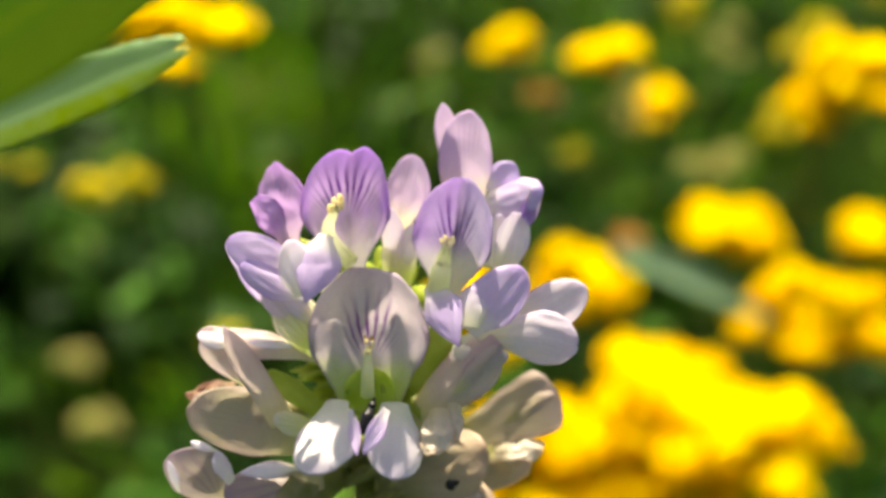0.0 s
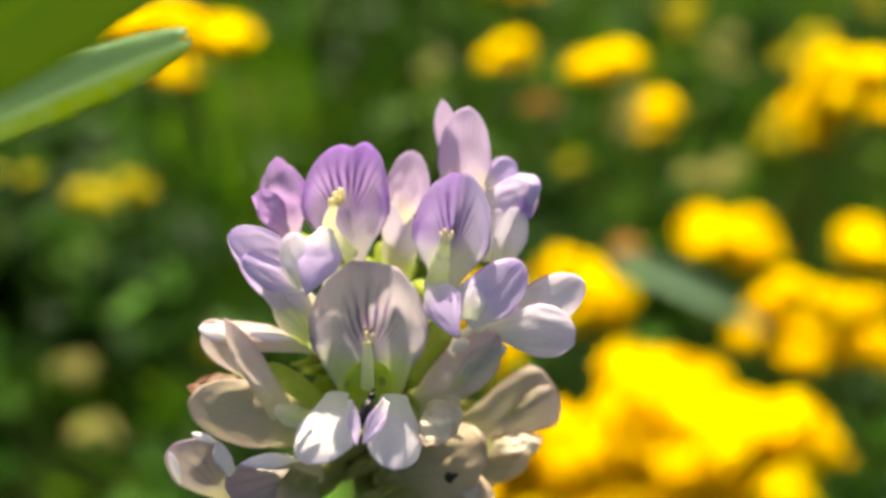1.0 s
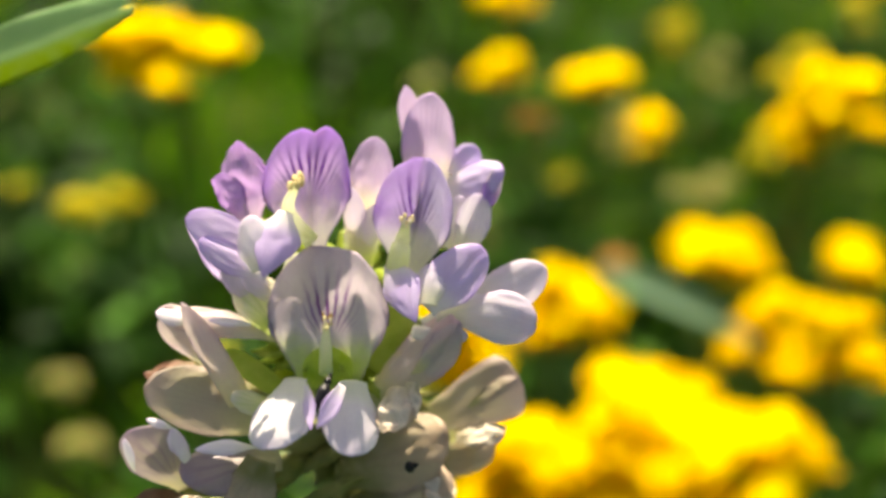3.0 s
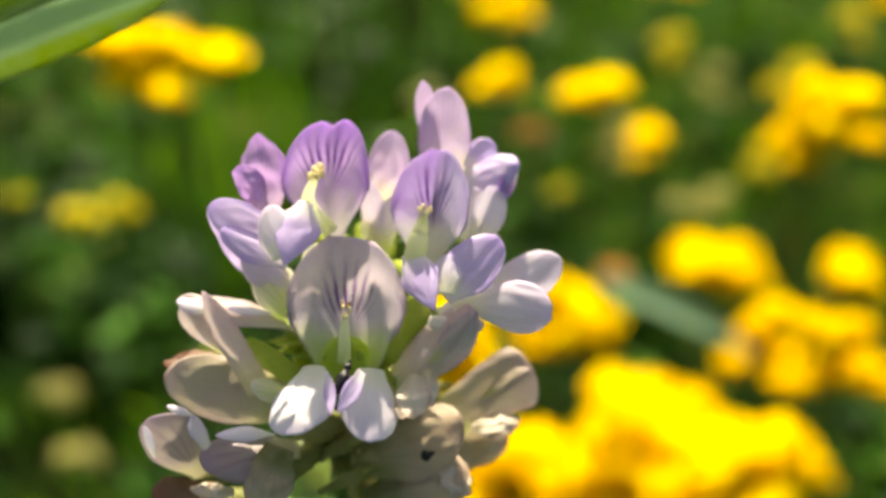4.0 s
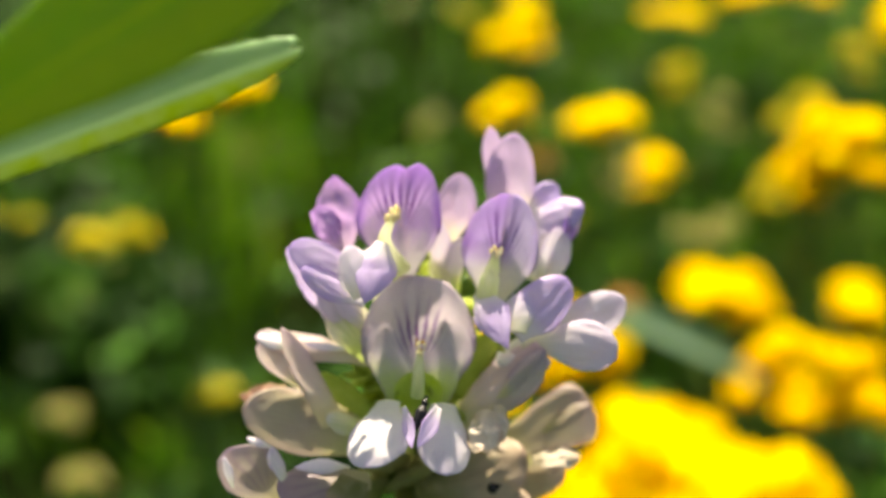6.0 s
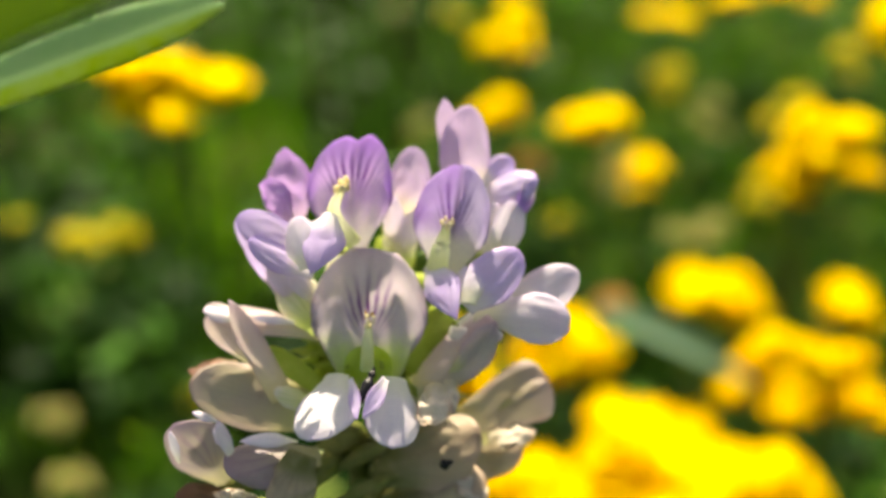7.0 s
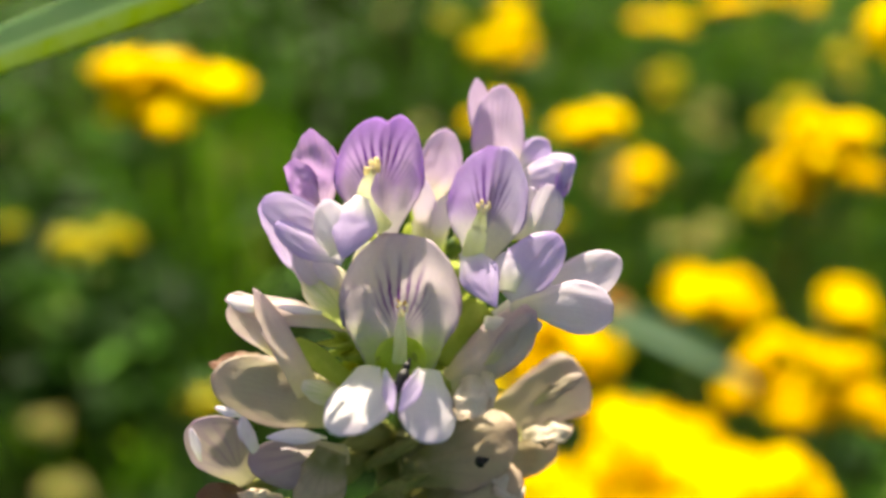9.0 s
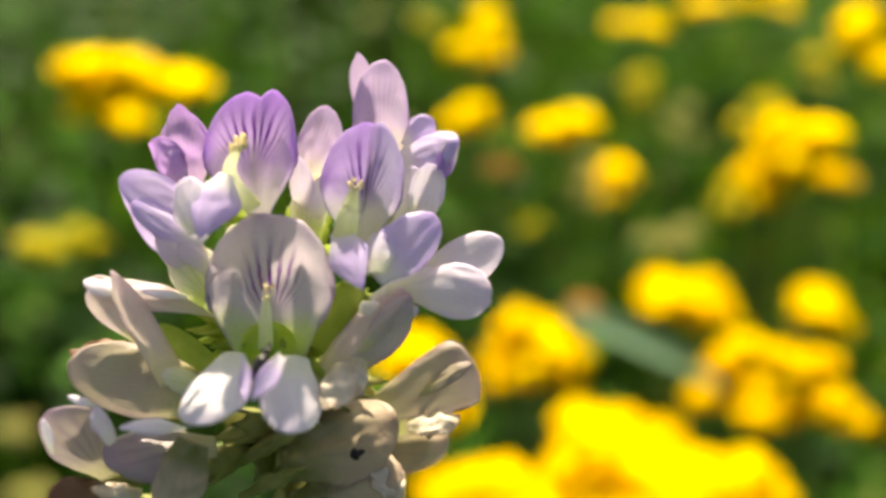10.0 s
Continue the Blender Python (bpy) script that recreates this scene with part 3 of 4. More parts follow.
petal(left, "banner", (-7.29, 1.70, 0.20), (-10.58, 3.00, 5.73), (-0.50, -0.66, 0.56), 1.95, MAT_VIOLET_WING, label="lilac banner petal turned aside", shoulder=0.6, claw=0.5, cup=-0.4, bend=-15, ruffle=0.2, seed=171)
petal(left, "wing", (-5.27, 1.95, -0.03), (-8.28, 1.90, 3.10), (-0.10, -0.67, 0.73), 2.55, MAT_BLUSH, shoulder=0.6, claw=0.6, cup=-0.4, bend=-12, seed=172)
petal(left, "keel", (-5.00, 1.41, 0.24), (-7.03, 1.63, 2.63), (0.10, -0.59, 0.80), 1.36, MAT_BLUSH, shoulder=0.6, claw=0.6, cup=-0.6, bend=-12, seed=173)
rear_middle = floret((0.18, 7.36, -0.25), (-0.31, 6.49, 1.25), 0.85)
petal(rear_middle, "banner", (0.35, 7.28, 4.02), (1.47, 8.70, 9.27), (-0.10, -0.75, 0.66), 3.11, MAT_ROSE, shoulder=0.5, claw=0.4, cup=-0.3, bend=-18, ruffle=0.2, seed=41)
petal(rear_middle, "keel", (0.34, 5.26, 2.10), (-0.35, 6.24, 6.62), (-0.31, -0.70, 0.64), 1.78, MAT_BLUSH, shoulder=0.5, claw=0.5, cup=-0.5, bend=-20, seed=42)
petal(rear_middle, "wing", (0.51, 5.18, 2.37), (1.88, 5.84, 5.52), (0.20, -0.61, 0.76), 1.72, MAT_WING, shoulder=0.5, claw=0.6, cup=-0.4, bend=-18, seed=43)
petal(rear_middle, "keel", (0.27, 4.58, 1.22), (0.53, 6.06, 4.62), (0.00, -0.75, 0.66), 2.51, MAT_CREAM, label="cream petal base with lime ribs", shoulder=0.6, claw=0.8, cup=-0.5, bend=-10, seed=44)
rear_tall = floret((0.18, 7.36, -0.25), (4.74, 7.50, 3.00), 0.85)
petal(rear_tall, "banner", (5.10, 7.56, 4.89), (5.05, 9.32, 12.34), (0.10, -0.81, 0.58), 3.74, MAT_ROSE, label="tall rosy lilac banner petal", shoulder=0.5, claw=0.6, cup=-0.18, bend=-12, ruffle=0.15, seed=51)
petal(rear_tall, "banner", (4.26, 8.76, 6.97), (3.46, 10.15, 12.58), (-0.15, -0.80, 0.58), 1.64, MAT_ROSE, shoulder=0.65, claw=0.6, cup=0.15, bend=8, point=0.3, seed=52)
rear_right = floret((0.18, 7.36, -0.25), (5.73, 6.67, 2.55), 0.85)
petal(rear_right, "banner", (6.62, 8.00, 6.86), (8.49, 8.19, 8.78), (0.00, -0.69, 0.73), 2.34, MAT_VIOLET_WING, shoulder=0.45, claw=0.6, cup=-0.3, bend=-20, seed=61)
petal(rear_right, "wing", (6.37, 6.83, 6.42), (10.26, 6.30, 7.91), (0.10, -0.53, 0.84), 3.26, MAT_VIOLET_WING, shoulder=0.45, claw=0.6, cup=-0.4, bend=-25, seed=62)
petal(rear_right, "keel", (9.94, 6.39, 7.68), (9.17, 5.07, 5.77), (0.60, -0.69, 0.40), 1.52, MAT_FRESH, shoulder=0.5, claw=0.7, cup=-0.3, seed=63)
petal(rear_right, "banner", (7.33, 3.56, 2.77), (8.60, 5.31, 6.60), (0.36, -0.75, 0.55), 2.47, MAT_BLUSH, label="pale petal creased along its middle", shoulder=0.55, claw=0.6, cup=0.1, fold=0.3, bend=8, seed=64)
petal(rear_right, "wing", (6.61, 4.30, 2.85), (7.29, 5.77, 6.20), (-0.20, -0.73, 0.65), 2.11, MAT_WING, shoulder=0.55, claw=0.6, cup=-0.3, bend=-10, seed=65)
side_right = floret((-0.02, 6.32, -3.05), (4.58, 1.96, -2.00), 0.70, label="open floret with pale lilac wings")
petal(side_right, "wing", (6.85, 1.19, -0.94), (12.96, 1.78, 2.88), (-0.10, -0.80, 0.58), 3.24, MAT_BLUSH, shoulder=0.6, claw=0.3, cup=-0.25, bend=-18, seed=71)
petal(side_right, "wing", (5.74, 0.47, -0.17), (12.24, -1.00, 0.47), (0.00, -0.81, 0.59), 3.55, MAT_BLUSH, shoulder=0.68, claw=0.2, cup=-0.3, bend=-20, skew=-0.06, seed=72)
petal(side_right, "keel", (4.78, 0.79, -1.23), (8.98, 1.32, 0.89), (0.00, -0.59, 0.81), 2.27, MAT_WING, shoulder=0.5, claw=0.6, cup=-0.5, bend=-10, seed=73)
petal(side_right, "keel", (4.09, 0.36, -1.18), (7.79, -0.67, -0.97), (0.00, -0.51, 0.86), 1.64, MAT_WING, shoulder=0.5, claw=0.6, cup=-0.5, bend=-10, seed=74)
low_right = floret((-0.25, 5.26, -5.88), (1.59, -0.58, -6.01), 1.00, label="closing floret with folded faded petals")
petal(low_right, "banner", (1.18, -1.02, -5.97), (7.17, -0.48, 0.17), (-0.30, -0.71, 0.64), 3.61, MAT_FADED, label="folded faded lilac petal", shoulder=0.62, claw=0.6, cup=-0.6, bend=-10, ruffle=0.2, seed=81)
petal(low_right, "banner", (4.66, -1.25, -3.96), (7.24, -0.55, 0.04), (0.70, -0.56, 0.44), 2.09, MAT_FADED, shoulder=0.6, claw=0.7, cup=-0.4, bend=-10, ruffle=0.2, seed=82)
petal(low_right, "wing", (3.20, -3.12, -3.20), (2.86, -6.17, -4.49), (-0.20, -0.15, 0.97), 2.36, MAT_CRISP, label="withered cream petal", shoulder=0.5, claw=0.6, cup=-0.5, bend=-15, ruffle=0.4, ripple=0.07, seed=83)
petal(low_right, "wing", (4.30, -2.66, -3.21), (4.13, -5.00, -4.45), (0.31, -0.17, 0.93), 1.23, MAT_CRISP, shoulder=0.5, claw=0.7, cup=-0.5, bend=-15, ruffle=0.35, ripple=0.07, seed=84)
far_right = floret((-0.74, 4.36, -9.46), (4.16, 2.78, -9.19), 1.10, label="withering floret with tan petals", material=MAT_CALYX_SHADED)
petal(far_right, "banner", (3.91, 1.14, -10.26), (11.88, 2.79, -7.01), (-0.10, -0.85, 0.50), 4.77, MAT_TAN, label="withering tan banner petal", shoulder=0.86, claw=0.35, cup=-0.12, fold=0.0, bend=-6, ruffle=0.15, point=0.05, ripple=0.015, seed=91)
petal(far_right, "banner", (5.81, 1.84, -11.43), (11.18, 3.00, -8.64), (0.20, -0.79, 0.58), 2.93, MAT_TAN, shoulder=0.6, claw=0.7, cup=-0.3, bend=-10, ruffle=0.3, seed=92)
petal(far_right, "keel", (4.14, 1.49, -13.62), (10.21, 2.49, -12.69), (0.00, -0.74, 0.67), 3.75, MAT_OLIVE, shoulder=0.6, claw=0.7, cup=-0.5, bend=-10, ruffle=0.3, seed=94)
petal(far_right, "wing", (7.26, 0.78, -10.05), (10.74, -0.02, -9.45), (0.00, -0.01, 1.00), 2.60, MAT_CRISP, label="crumpled cream petal", shoulder=0.5, claw=0.6, cup=-0.5, bend=-18, ruffle=0.4, ripple=0.055, seed=93)
petal(far_right, "wing", (7.90, 2.03, -8.69), (11.48, 2.46, -6.54), (0.10, -0.36, 0.93), 1.23, MAT_TAN, shoulder=0.5, claw=0.6, cup=-0.2, bend=-10, ruffle=0.15, seed=95)
side_left = floret((-0.25, 5.26, -5.88), (-5.34, 2.06, -3.43), 1.00, label="faded floret with pale petals")
petal(side_left, "banner", (-4.78, 1.19, -2.14), (-12.73, 0.44, 0.16), (-0.10, -0.29, 0.95), 2.37, MAT_FADED, label="faded lilac banner petal", shoulder=0.62, claw=0.5, cup=-0.35, bend=-12, ruffle=0.3, ripple=0.015, seed=101)
# two white pieces colour in the sunlit tops of the faded petals
petal(side_left, "wing", (-10.30, -0.26, -0.25), (-12.50, -0.28, 0.52), (-0.20, -0.25, 0.95), 1.22, MAT_WING, label="folded petal tip, white for its sunlit top", shoulder=0.5, claw=0.5, cup=-0.5, bend=-18, seed=102)
petal(side_left, "wing", (-6.52, 0.18, -0.69), (-9.27, -0.02, -0.24), (0.00, -0.12, 0.99), 0.82, MAT_WING, shoulder=0.5, claw=0.5, cup=-0.4, bend=-18, seed=105)
petal(side_left, "keel", (-9.03, -0.48, -3.43), (-12.54, 0.39, -0.33), (-0.30, -0.77, 0.56), 2.26, MAT_FADED, shoulder=0.65, claw=0.6, cup=-0.2, bend=-10, ripple=0.012, seed=103)
petal(side_left, "keel", (-7.11, -2.08, -5.41), (-10.78, -0.29, 1.29), (0.20, -0.70, 0.69), 1.71, MAT_FADED, label="narrow cream keel petal", shoulder=0.6, claw=1, cup=-0.6, bend=-8, point=0.5, ripple=0.012, seed=104)
low_left = floret((-0.74, 4.36, -9.46), (-6.09, 0.76, -7.69), 1.00, label="withering floret with broad tan petal", material=MAT_CALYX_SHADED)
petal(low_left, "banner", (-4.79, -1.49, -7.18), (-13.43, -2.06, -4.17), (-0.10, -0.74, 0.66), 4.47, MAT_TAN, label="broad withering tan banner petal", shoulder=0.55, claw=0.6, cup=-0.25, bend=-12, ruffle=0.2, ripple=0.012, seed=111)
petal(low_left, "banner", (-10.86, 0.79, -4.44), (-14.01, -0.30, -4.73), (-0.20, -0.15, 0.97), 1.75, MAT_BROWN, label="dry brown petal edge", shoulder=0.5, claw=0.6, cup=-0.2, bend=-10, ruffle=0.4, seed=112)
petal(low_left, "wing", (-4.86, -2.50, -5.57), (-7.61, -2.79, -4.26), (0.00, -0.50, 0.86), 1.57, MAT_CREAM, label="lime-white throat petal", shoulder=0.5, claw=0.6, cup=-0.5, bend=-10, seed=113)
bottom_left = floret((-1.24, 3.61, -12.74), (-10.84, -2.05, -12.56), 1.00, label="withering floret with cream petals", material=MAT_CALYX_SHADED)
petal(bottom_left, "banner", (-11.22, -3.41, -11.71), (-14.37, -3.70, -6.61), (-0.20, -0.73, 0.65), 4.10, MAT_DUSK, label="cream banner petal with dull violet face", shoulder=0.5, claw=0.4, cup=-0.35, bend=-15, ruffle=0.2, ripple=0.015, seed=121)
# three white strips stand in for the sunlit rim of the dusky petal
petal(bottom_left, "wing", (-10.17, -4.90, -8.30), (-11.19, -4.70, -5.56), (0.50, -0.36, 0.79), 1.17, MAT_WING, label="folded petal rim, white for its sunlit edge", shoulder=0.6, claw=0.5, cup=-0.2, bend=-12, ruffle=0.15, seed=122)
petal(bottom_left, "wing", (-13.72, -5.31, -8.49), (-14.46, -4.29, -6.70), (-0.30, -0.70, 0.60), 0.66, MAT_WING, shoulder=0.5, claw=0.3, cup=-0.4, bend=-15, seed=124)
petal(bottom_left, "wing", (-11.13, -4.42, -5.71), (-12.81, -4.13, -5.20), (0.00, -0.40, 0.90), 0.58, MAT_WING, shoulder=0.5, claw=0.3, cup=-0.4, bend=-25, seed=123)
bottom_middle = floret((-1.24, 3.61, -12.74), (-5.75, -1.43, -12.48), 1.05, label="withering floret with dull purple petal", material=MAT_CALYX_SHADED)
petal(bottom_middle, "banner", (-4.64, -3.15, -9.26), (-10.68, -5.75, -8.16), (-0.10, -0.45, 0.89), 3.84, MAT_DUSK, label="dull purple banner petal", shoulder=0.5, claw=0.4, cup=-0.4, bend=-18, ruffle=0.2, ripple=0.015, seed=131)
# white strip added as the highlight along the petal's upper rim
petal(bottom_middle, "wing", (-5.84, -4.80, -6.92), (-9.33, -6.19, -5.91), (0.00, -0.49, 0.87), 1.08, MAT_WING, label="rolled petal rim, white for its sunlit edge", shoulder=0.5, claw=0.15, cup=-0.3, point=0.5, bend=-45, seed=132)
petal(bottom_middle, "keel", (-5.55, -5.16, -7.54), (-6.93, -7.39, -11.01), (-0.10, -0.81, 0.58), 3.39, MAT_OLIVE, shoulder=0.5, claw=0.6, cup=-0.4, bend=-15, ruffle=0.2, seed=133)
lowest_left = floret((-1.88, 1.39, -18.59), (-10.41, -0.88, -16.52), 1.00, label="dry floret with brown petals", material=MAT_CALYX_SHADED)
petal(lowest_left, "banner", (-10.18, -5.10, -12.84), (-14.07, -5.67, -10.82), (-0.21, -0.46, 0.86), 2.85, MAT_BROWN, shoulder=0.5, claw=0.6, cup=-0.4, bend=-15, ruffle=0.4, seed=141)
petal(lowest_left, "wing", (-8.65, -5.72, -10.90), (-11.39, -6.23, -10.19), (0.00, -0.12, 0.99), 1.30, MAT_CRISP, shoulder=0.5, claw=0.6, cup=-0.5, bend=-15, ruffle=0.3, seed=142)
bottom_right = floret((-1.24, 3.61, -12.74), (-0.85, 1.11, -12.08), 1.10, label="withering floret with tan petals", material=MAT_CALYX_SHADED)
petal(bottom_right, "banner", (-1.40, -1.03, -12.70), (6.56, -1.17, -8.63), (0.10, -0.54, 0.84), 5.60, MAT_OLIVE, label="broad tan banner petal", shoulder=0.55, claw=0.4, cup=-0.35, bend=-12, ruffle=0.3, ripple=0.035, seed=151)
lowest_right = floret((-1.88, 1.39, -18.59), (-0.52, 0.51, -16.11), 1.10, label="withered floret with crumpled petals", material=MAT_CALYX_SHADED)
petal(lowest_right, "banner", (-0.53, -1.94, -15.31), (7.01, -2.97, -11.34), (0.10, -0.54, 0.84), 4.61, MAT_OLIVE, shoulder=0.55, claw=0.5, cup=-0.35, bend=-12, ruffle=0.4, ripple=0.035, seed=161)
petal(lowest_right, "wing", (5.72, -1.64, -11.04), (6.69, -4.08, -12.86), (0.21, -0.18, 0.96), 2.36, MAT_CRISP, shoulder=0.5, claw=0.6, cup=-0.5, bend=-20, ruffle=0.5, ripple=0.035, seed=162)
petal(lowest_right, "keel", (1.32, -1.78, -14.63), (5.18, -2.77, -14.20), (0.10, -0.59, 0.80), 4.05, MAT_OLIVE, shoulder=0.55, claw=0.5, cup=-0.5, bend=-12, ruffle=0.4, ripple=0.035, seed=163)
petal(lowest_right, "keel", (-3.76, -1.99, -14.40), (0.85, -1.77, -11.98), (0.10, -0.60, 0.80), 1.05, MAT_CALYX_SHADED, shoulder=0.6, claw=0.5, cup=-0.4, bend=-10, ruffle=0.3, point=0.8, seed=165)
petal(lowest_right, "keel", (-4.23, -0.51, -12.81), (0.42, -0.12, -10.09), (0.10, -0.60, 0.80), 1.06, MAT_CALYX_SHADED, shoulder=0.6, claw=0.5, cup=-0.4, bend=-10, ruffle=0.3, point=0.8, seed=164)
inner = floret((-0.25, 5.26, -5.88), (-3.88, 2.66, -4.39), 1.20)
inner = floret((-0.25, 5.26, -5.88), (2.71, 5.09, -3.19), 1.00)
inner = floret((-0.74, 4.36, -9.46), (-3.54, 2.05, -6.45), 1.20, material=MAT_CALYX_SHADED)
inner = floret((-0.02, 6.32, -3.05), (-4.69, 3.86, -2.31), 1.30)
inner = floret((-0.74, 4.36, -9.46), (1.70, 0.81, -9.60), 1.20, material=MAT_CALYX_SHADED)
inner = floret((-1.24, 3.61, -12.74), (-4.13, 1.15, -11.01), 1.20, material=MAT_CALYX_SHADED)
inner = floret((-1.24, 3.61, -12.74), (-2.06, 0.12, -12.80), 1.20, material=MAT_CALYX_SHADED)
petal(inner, "wing", (-2.47, 1.36, -10.65), (-5.56, -0.58, -11.00), (0.00, -0.68, 0.74), 1.06, MAT_CALYX_SHADED, shoulder=0.5, claw=0.6, cup=-0.4, bend=-15, point=0.8, seed=201)
petal(left, "wing", (-4.71, 0.73, -1.73), (-7.38, 2.07, 1.78), (-0.20, -0.66, 0.72), 3.18, MAT_CREAM, label="cream petal base with lime ribs", shoulder=0.6, claw=0.6, cup=-0.4, bend=-10, seed=211)
petal(side_left, "wing", (-4.22, -1.25, -5.56), (-8.36, -0.19, -2.53), (-0.10, -0.63, 0.77), 1.52, MAT_CALYX, label="lime calyx lobe", shoulder=0.55, claw=0.7, cup=-0.4, bend=-10, seed=212)
petal(side_left, "wing", (-3.76, -0.86, -6.89), (-7.72, -0.76, -5.52), (0.00, -0.68, 0.74), 2.32, MAT_CREAM, shoulder=0.55, claw=0.7, cup=-0.4, bend=-10, seed=213)
petal(upper_left, "keel", (-2.46, 2.11, -0.54), (-3.96, 3.21, 2.95), (0.00, -0.68, 0.74), 2.68, MAT_CREAM, shoulder=0.55, claw=0.8, cup=-0.5, bend=-10, seed=214)
inner = floret((-0.25, 5.26, -5.88), (1.26, 2.39, -4.87), 1.60)
inner = floret((-0.25, 5.26, -5.88), (-4.75, 1.71, -5.04), 1.10)
petal(low_right, "keel", (1.13, 0.21, -4.23), (4.10, 2.21, -0.76), (0.00, -0.75, 0.66), 3.01, MAT_CALYX, label="lime petal base", shoulder=0.6, claw=0.7, cup=-0.4, bend=-8, seed=215)
petal(front, "keel", (-1.32, -2.54, -4.80), (-1.34, -0.89, -1.73), (0.00, -0.75, 0.66), 3.27, MAT_THROAT, label="lime throat of the floret", shoulder=0.6, claw=0.9, cup=0.2, bend=4, seed=216)


# ---- small insects in the florets ----
def insect(at, heading, length):
    """A tiny dark beetle: long abdomen, rounder thorax and head."""
    bug = tagged(new("insect"), "tiny black beetle sitting in a floret", "insect", "beetles on the flower head")
    d = unit(heading)
    at = np.array(at)
    bug.matrix_basis = HEAD @ pose(*(at * 0.001))
    mesh_object("abdomen", *scaled(tube_mesh([-0.5 * length * d, -0.3 * length * d, 0.0 * d, 0.2 * length * d], [0.10, 0.36, 0.42, 0.20], 10, 5)), MAT_INSECT, bug)
    mesh_object("thorax", *scaled(tube_mesh([0.2 * length * d, 0.3 * length * d, 0.4 * length * d], [0.18, 0.27, 0.15], 10, 5)), MAT_INSECT, bug)
    mesh_object("head", *scaled(ball_mesh(0.47 * length * d, 0.13, (1, 1, 1), 8, 6)), MAT_INSECT, bug)


insect((-1.08, -5.60, -1.73), (0.67, 1.7, 1.2), 2.3)
insect((4.10, -3.40, -9.69), (1.00, 0.20, 0.30), 0.9)


# ---- near alfalfa leaf, stirred by the wind ----
LEAF_REST = pose(-0.01365, 0.04621, 0.34605)
leaf = tagged(new("alfalfa_leaf"), "green alfalfa leaf with toothed tip, folded along its midrib", "leaf")
leaf.matrix_basis = LEAF_REST
petal(leaf, "leaflet", (-18.93, -3.35, -6.70), (0.15, -0.00, 0.42), (0.05, -0.81, 0.58), 3.10, MAT_LEAF, label="grey-green leaflet with toothed tip", shoulder=0.66, claw=0.75, fold=-0.12, bend=-1, notch=0.05, teeth=0.06, point=0.2, thick=0.2, nu=40, ripple=0.004, curl=0)
petal(leaf, "leaflet", (-16.80, -11.07, -3.14), (3.75, -3.88, 9.32), (0.10, -0.67, 0.73), 8.00, MAT_LEAF_LIT, label="bright green leaflet against the light", shoulder=0.6, claw=0.4, bend=-6, thick=0.2, ripple=0.006, curl=0)


def leaf_stalk(points):
    foot = LEAF_REST.translation * 1000
    low = (-205.0 - foot[0], 75.0 - foot[1], -4.0 - foot[2])
    far = np.array(points[-1])
    more = [far + (np.array(low) - far) * k + np.array((-8, 0, 10)) * math.sin(k * math.pi) for k in (0.3, 0.65, 1.0)]
    mesh_object("stem", *scaled(tube_mesh(points + more, [0.3, 0.4, 0.6, 0.9, 1.2], 10, 6)), MAT_STEM, leaf)


leaf_stalk([(-18.87, -2.97, -6.15), (-17.02, -11.04, -3.08)])


# ---- yellow bird's-foot trefoil ----
def trefoil_floret_mesh(seed, material, size=1.0):
    """One pea flower, 12 mm long: a raised banner, two wings and the keel, pointing along +x from a short green calyx."""
    pieces = []
    for base, tip, face, width, shape in (
            ((4, 0, 0.6), (9.5, 0, 6.5), (1, 0, 0.3), 9.5, dict(shoulder=0.45, claw=0.3, cup=0.25, bend=25, notch=0.04, ruffle=0.5)),
            ((4, 0.9, 0), (12, 1.3, 0.6), (0, 1, 0.3), 4.6, dict(shoulder=0.5, claw=0.35, cup=-0.5, bend=-20)),
            ((4, -0.9, 0), (12, -1.3, 0.6), (0, -1, 0.3), 4.6, dict(shoulder=0.5, claw=0.35, cup=-0.5, bend=-20))):
        v, f, _ = blade_sheet(base, tip, face, width, nu=8, nv=7, thick=0.25, seed=seed, **shape)
        pieces.append((v * size, f))
    pieces.append(scaled(tube_mesh([(0, 0, -0.3), (2, 0, 0), (5, 0, 0.2), (8, 0, 0.5), (10.5, 0, 1.6)], [0.4, 1.1, 1.3, 1.5, 0.3], 8, 3), 0.001 * size))
    v, f = joined(pieces)
    me = bpy.data.meshes.new("floret")
    me.from_pydata([tuple(p) for p in v], [], f)
    me.polygons.foreach_set("use_smooth", [True] * len(me.polygons))
    me.materials.append(material)
    return me


FLORETS = {kind: [trefoil_floret_mesh(k + 1, m, s) for k in range(3)] for kind, m, s in
           (("yellow", MAT_YELLOW, 1.0), ("amber", MAT_AMBER, 0.8), ("young", MAT_LIMEBUD, 0.75), ("dull", MAT_DULL, 0.7), ("olive", MAT_BUD, 0.8))}
LABELS = {"amber": "orange-yellow trefoil flower head with loose florets", "yellow": "bright yellow bird's-foot trefoil flower head on a thin stalk", "young": "small greenish yellow trefoil head on a thin stalk",
          "dull": "fading orange-brown trefoil head on a thin stalk", "olive": "olive trefoil head gone to seed in the grass"}


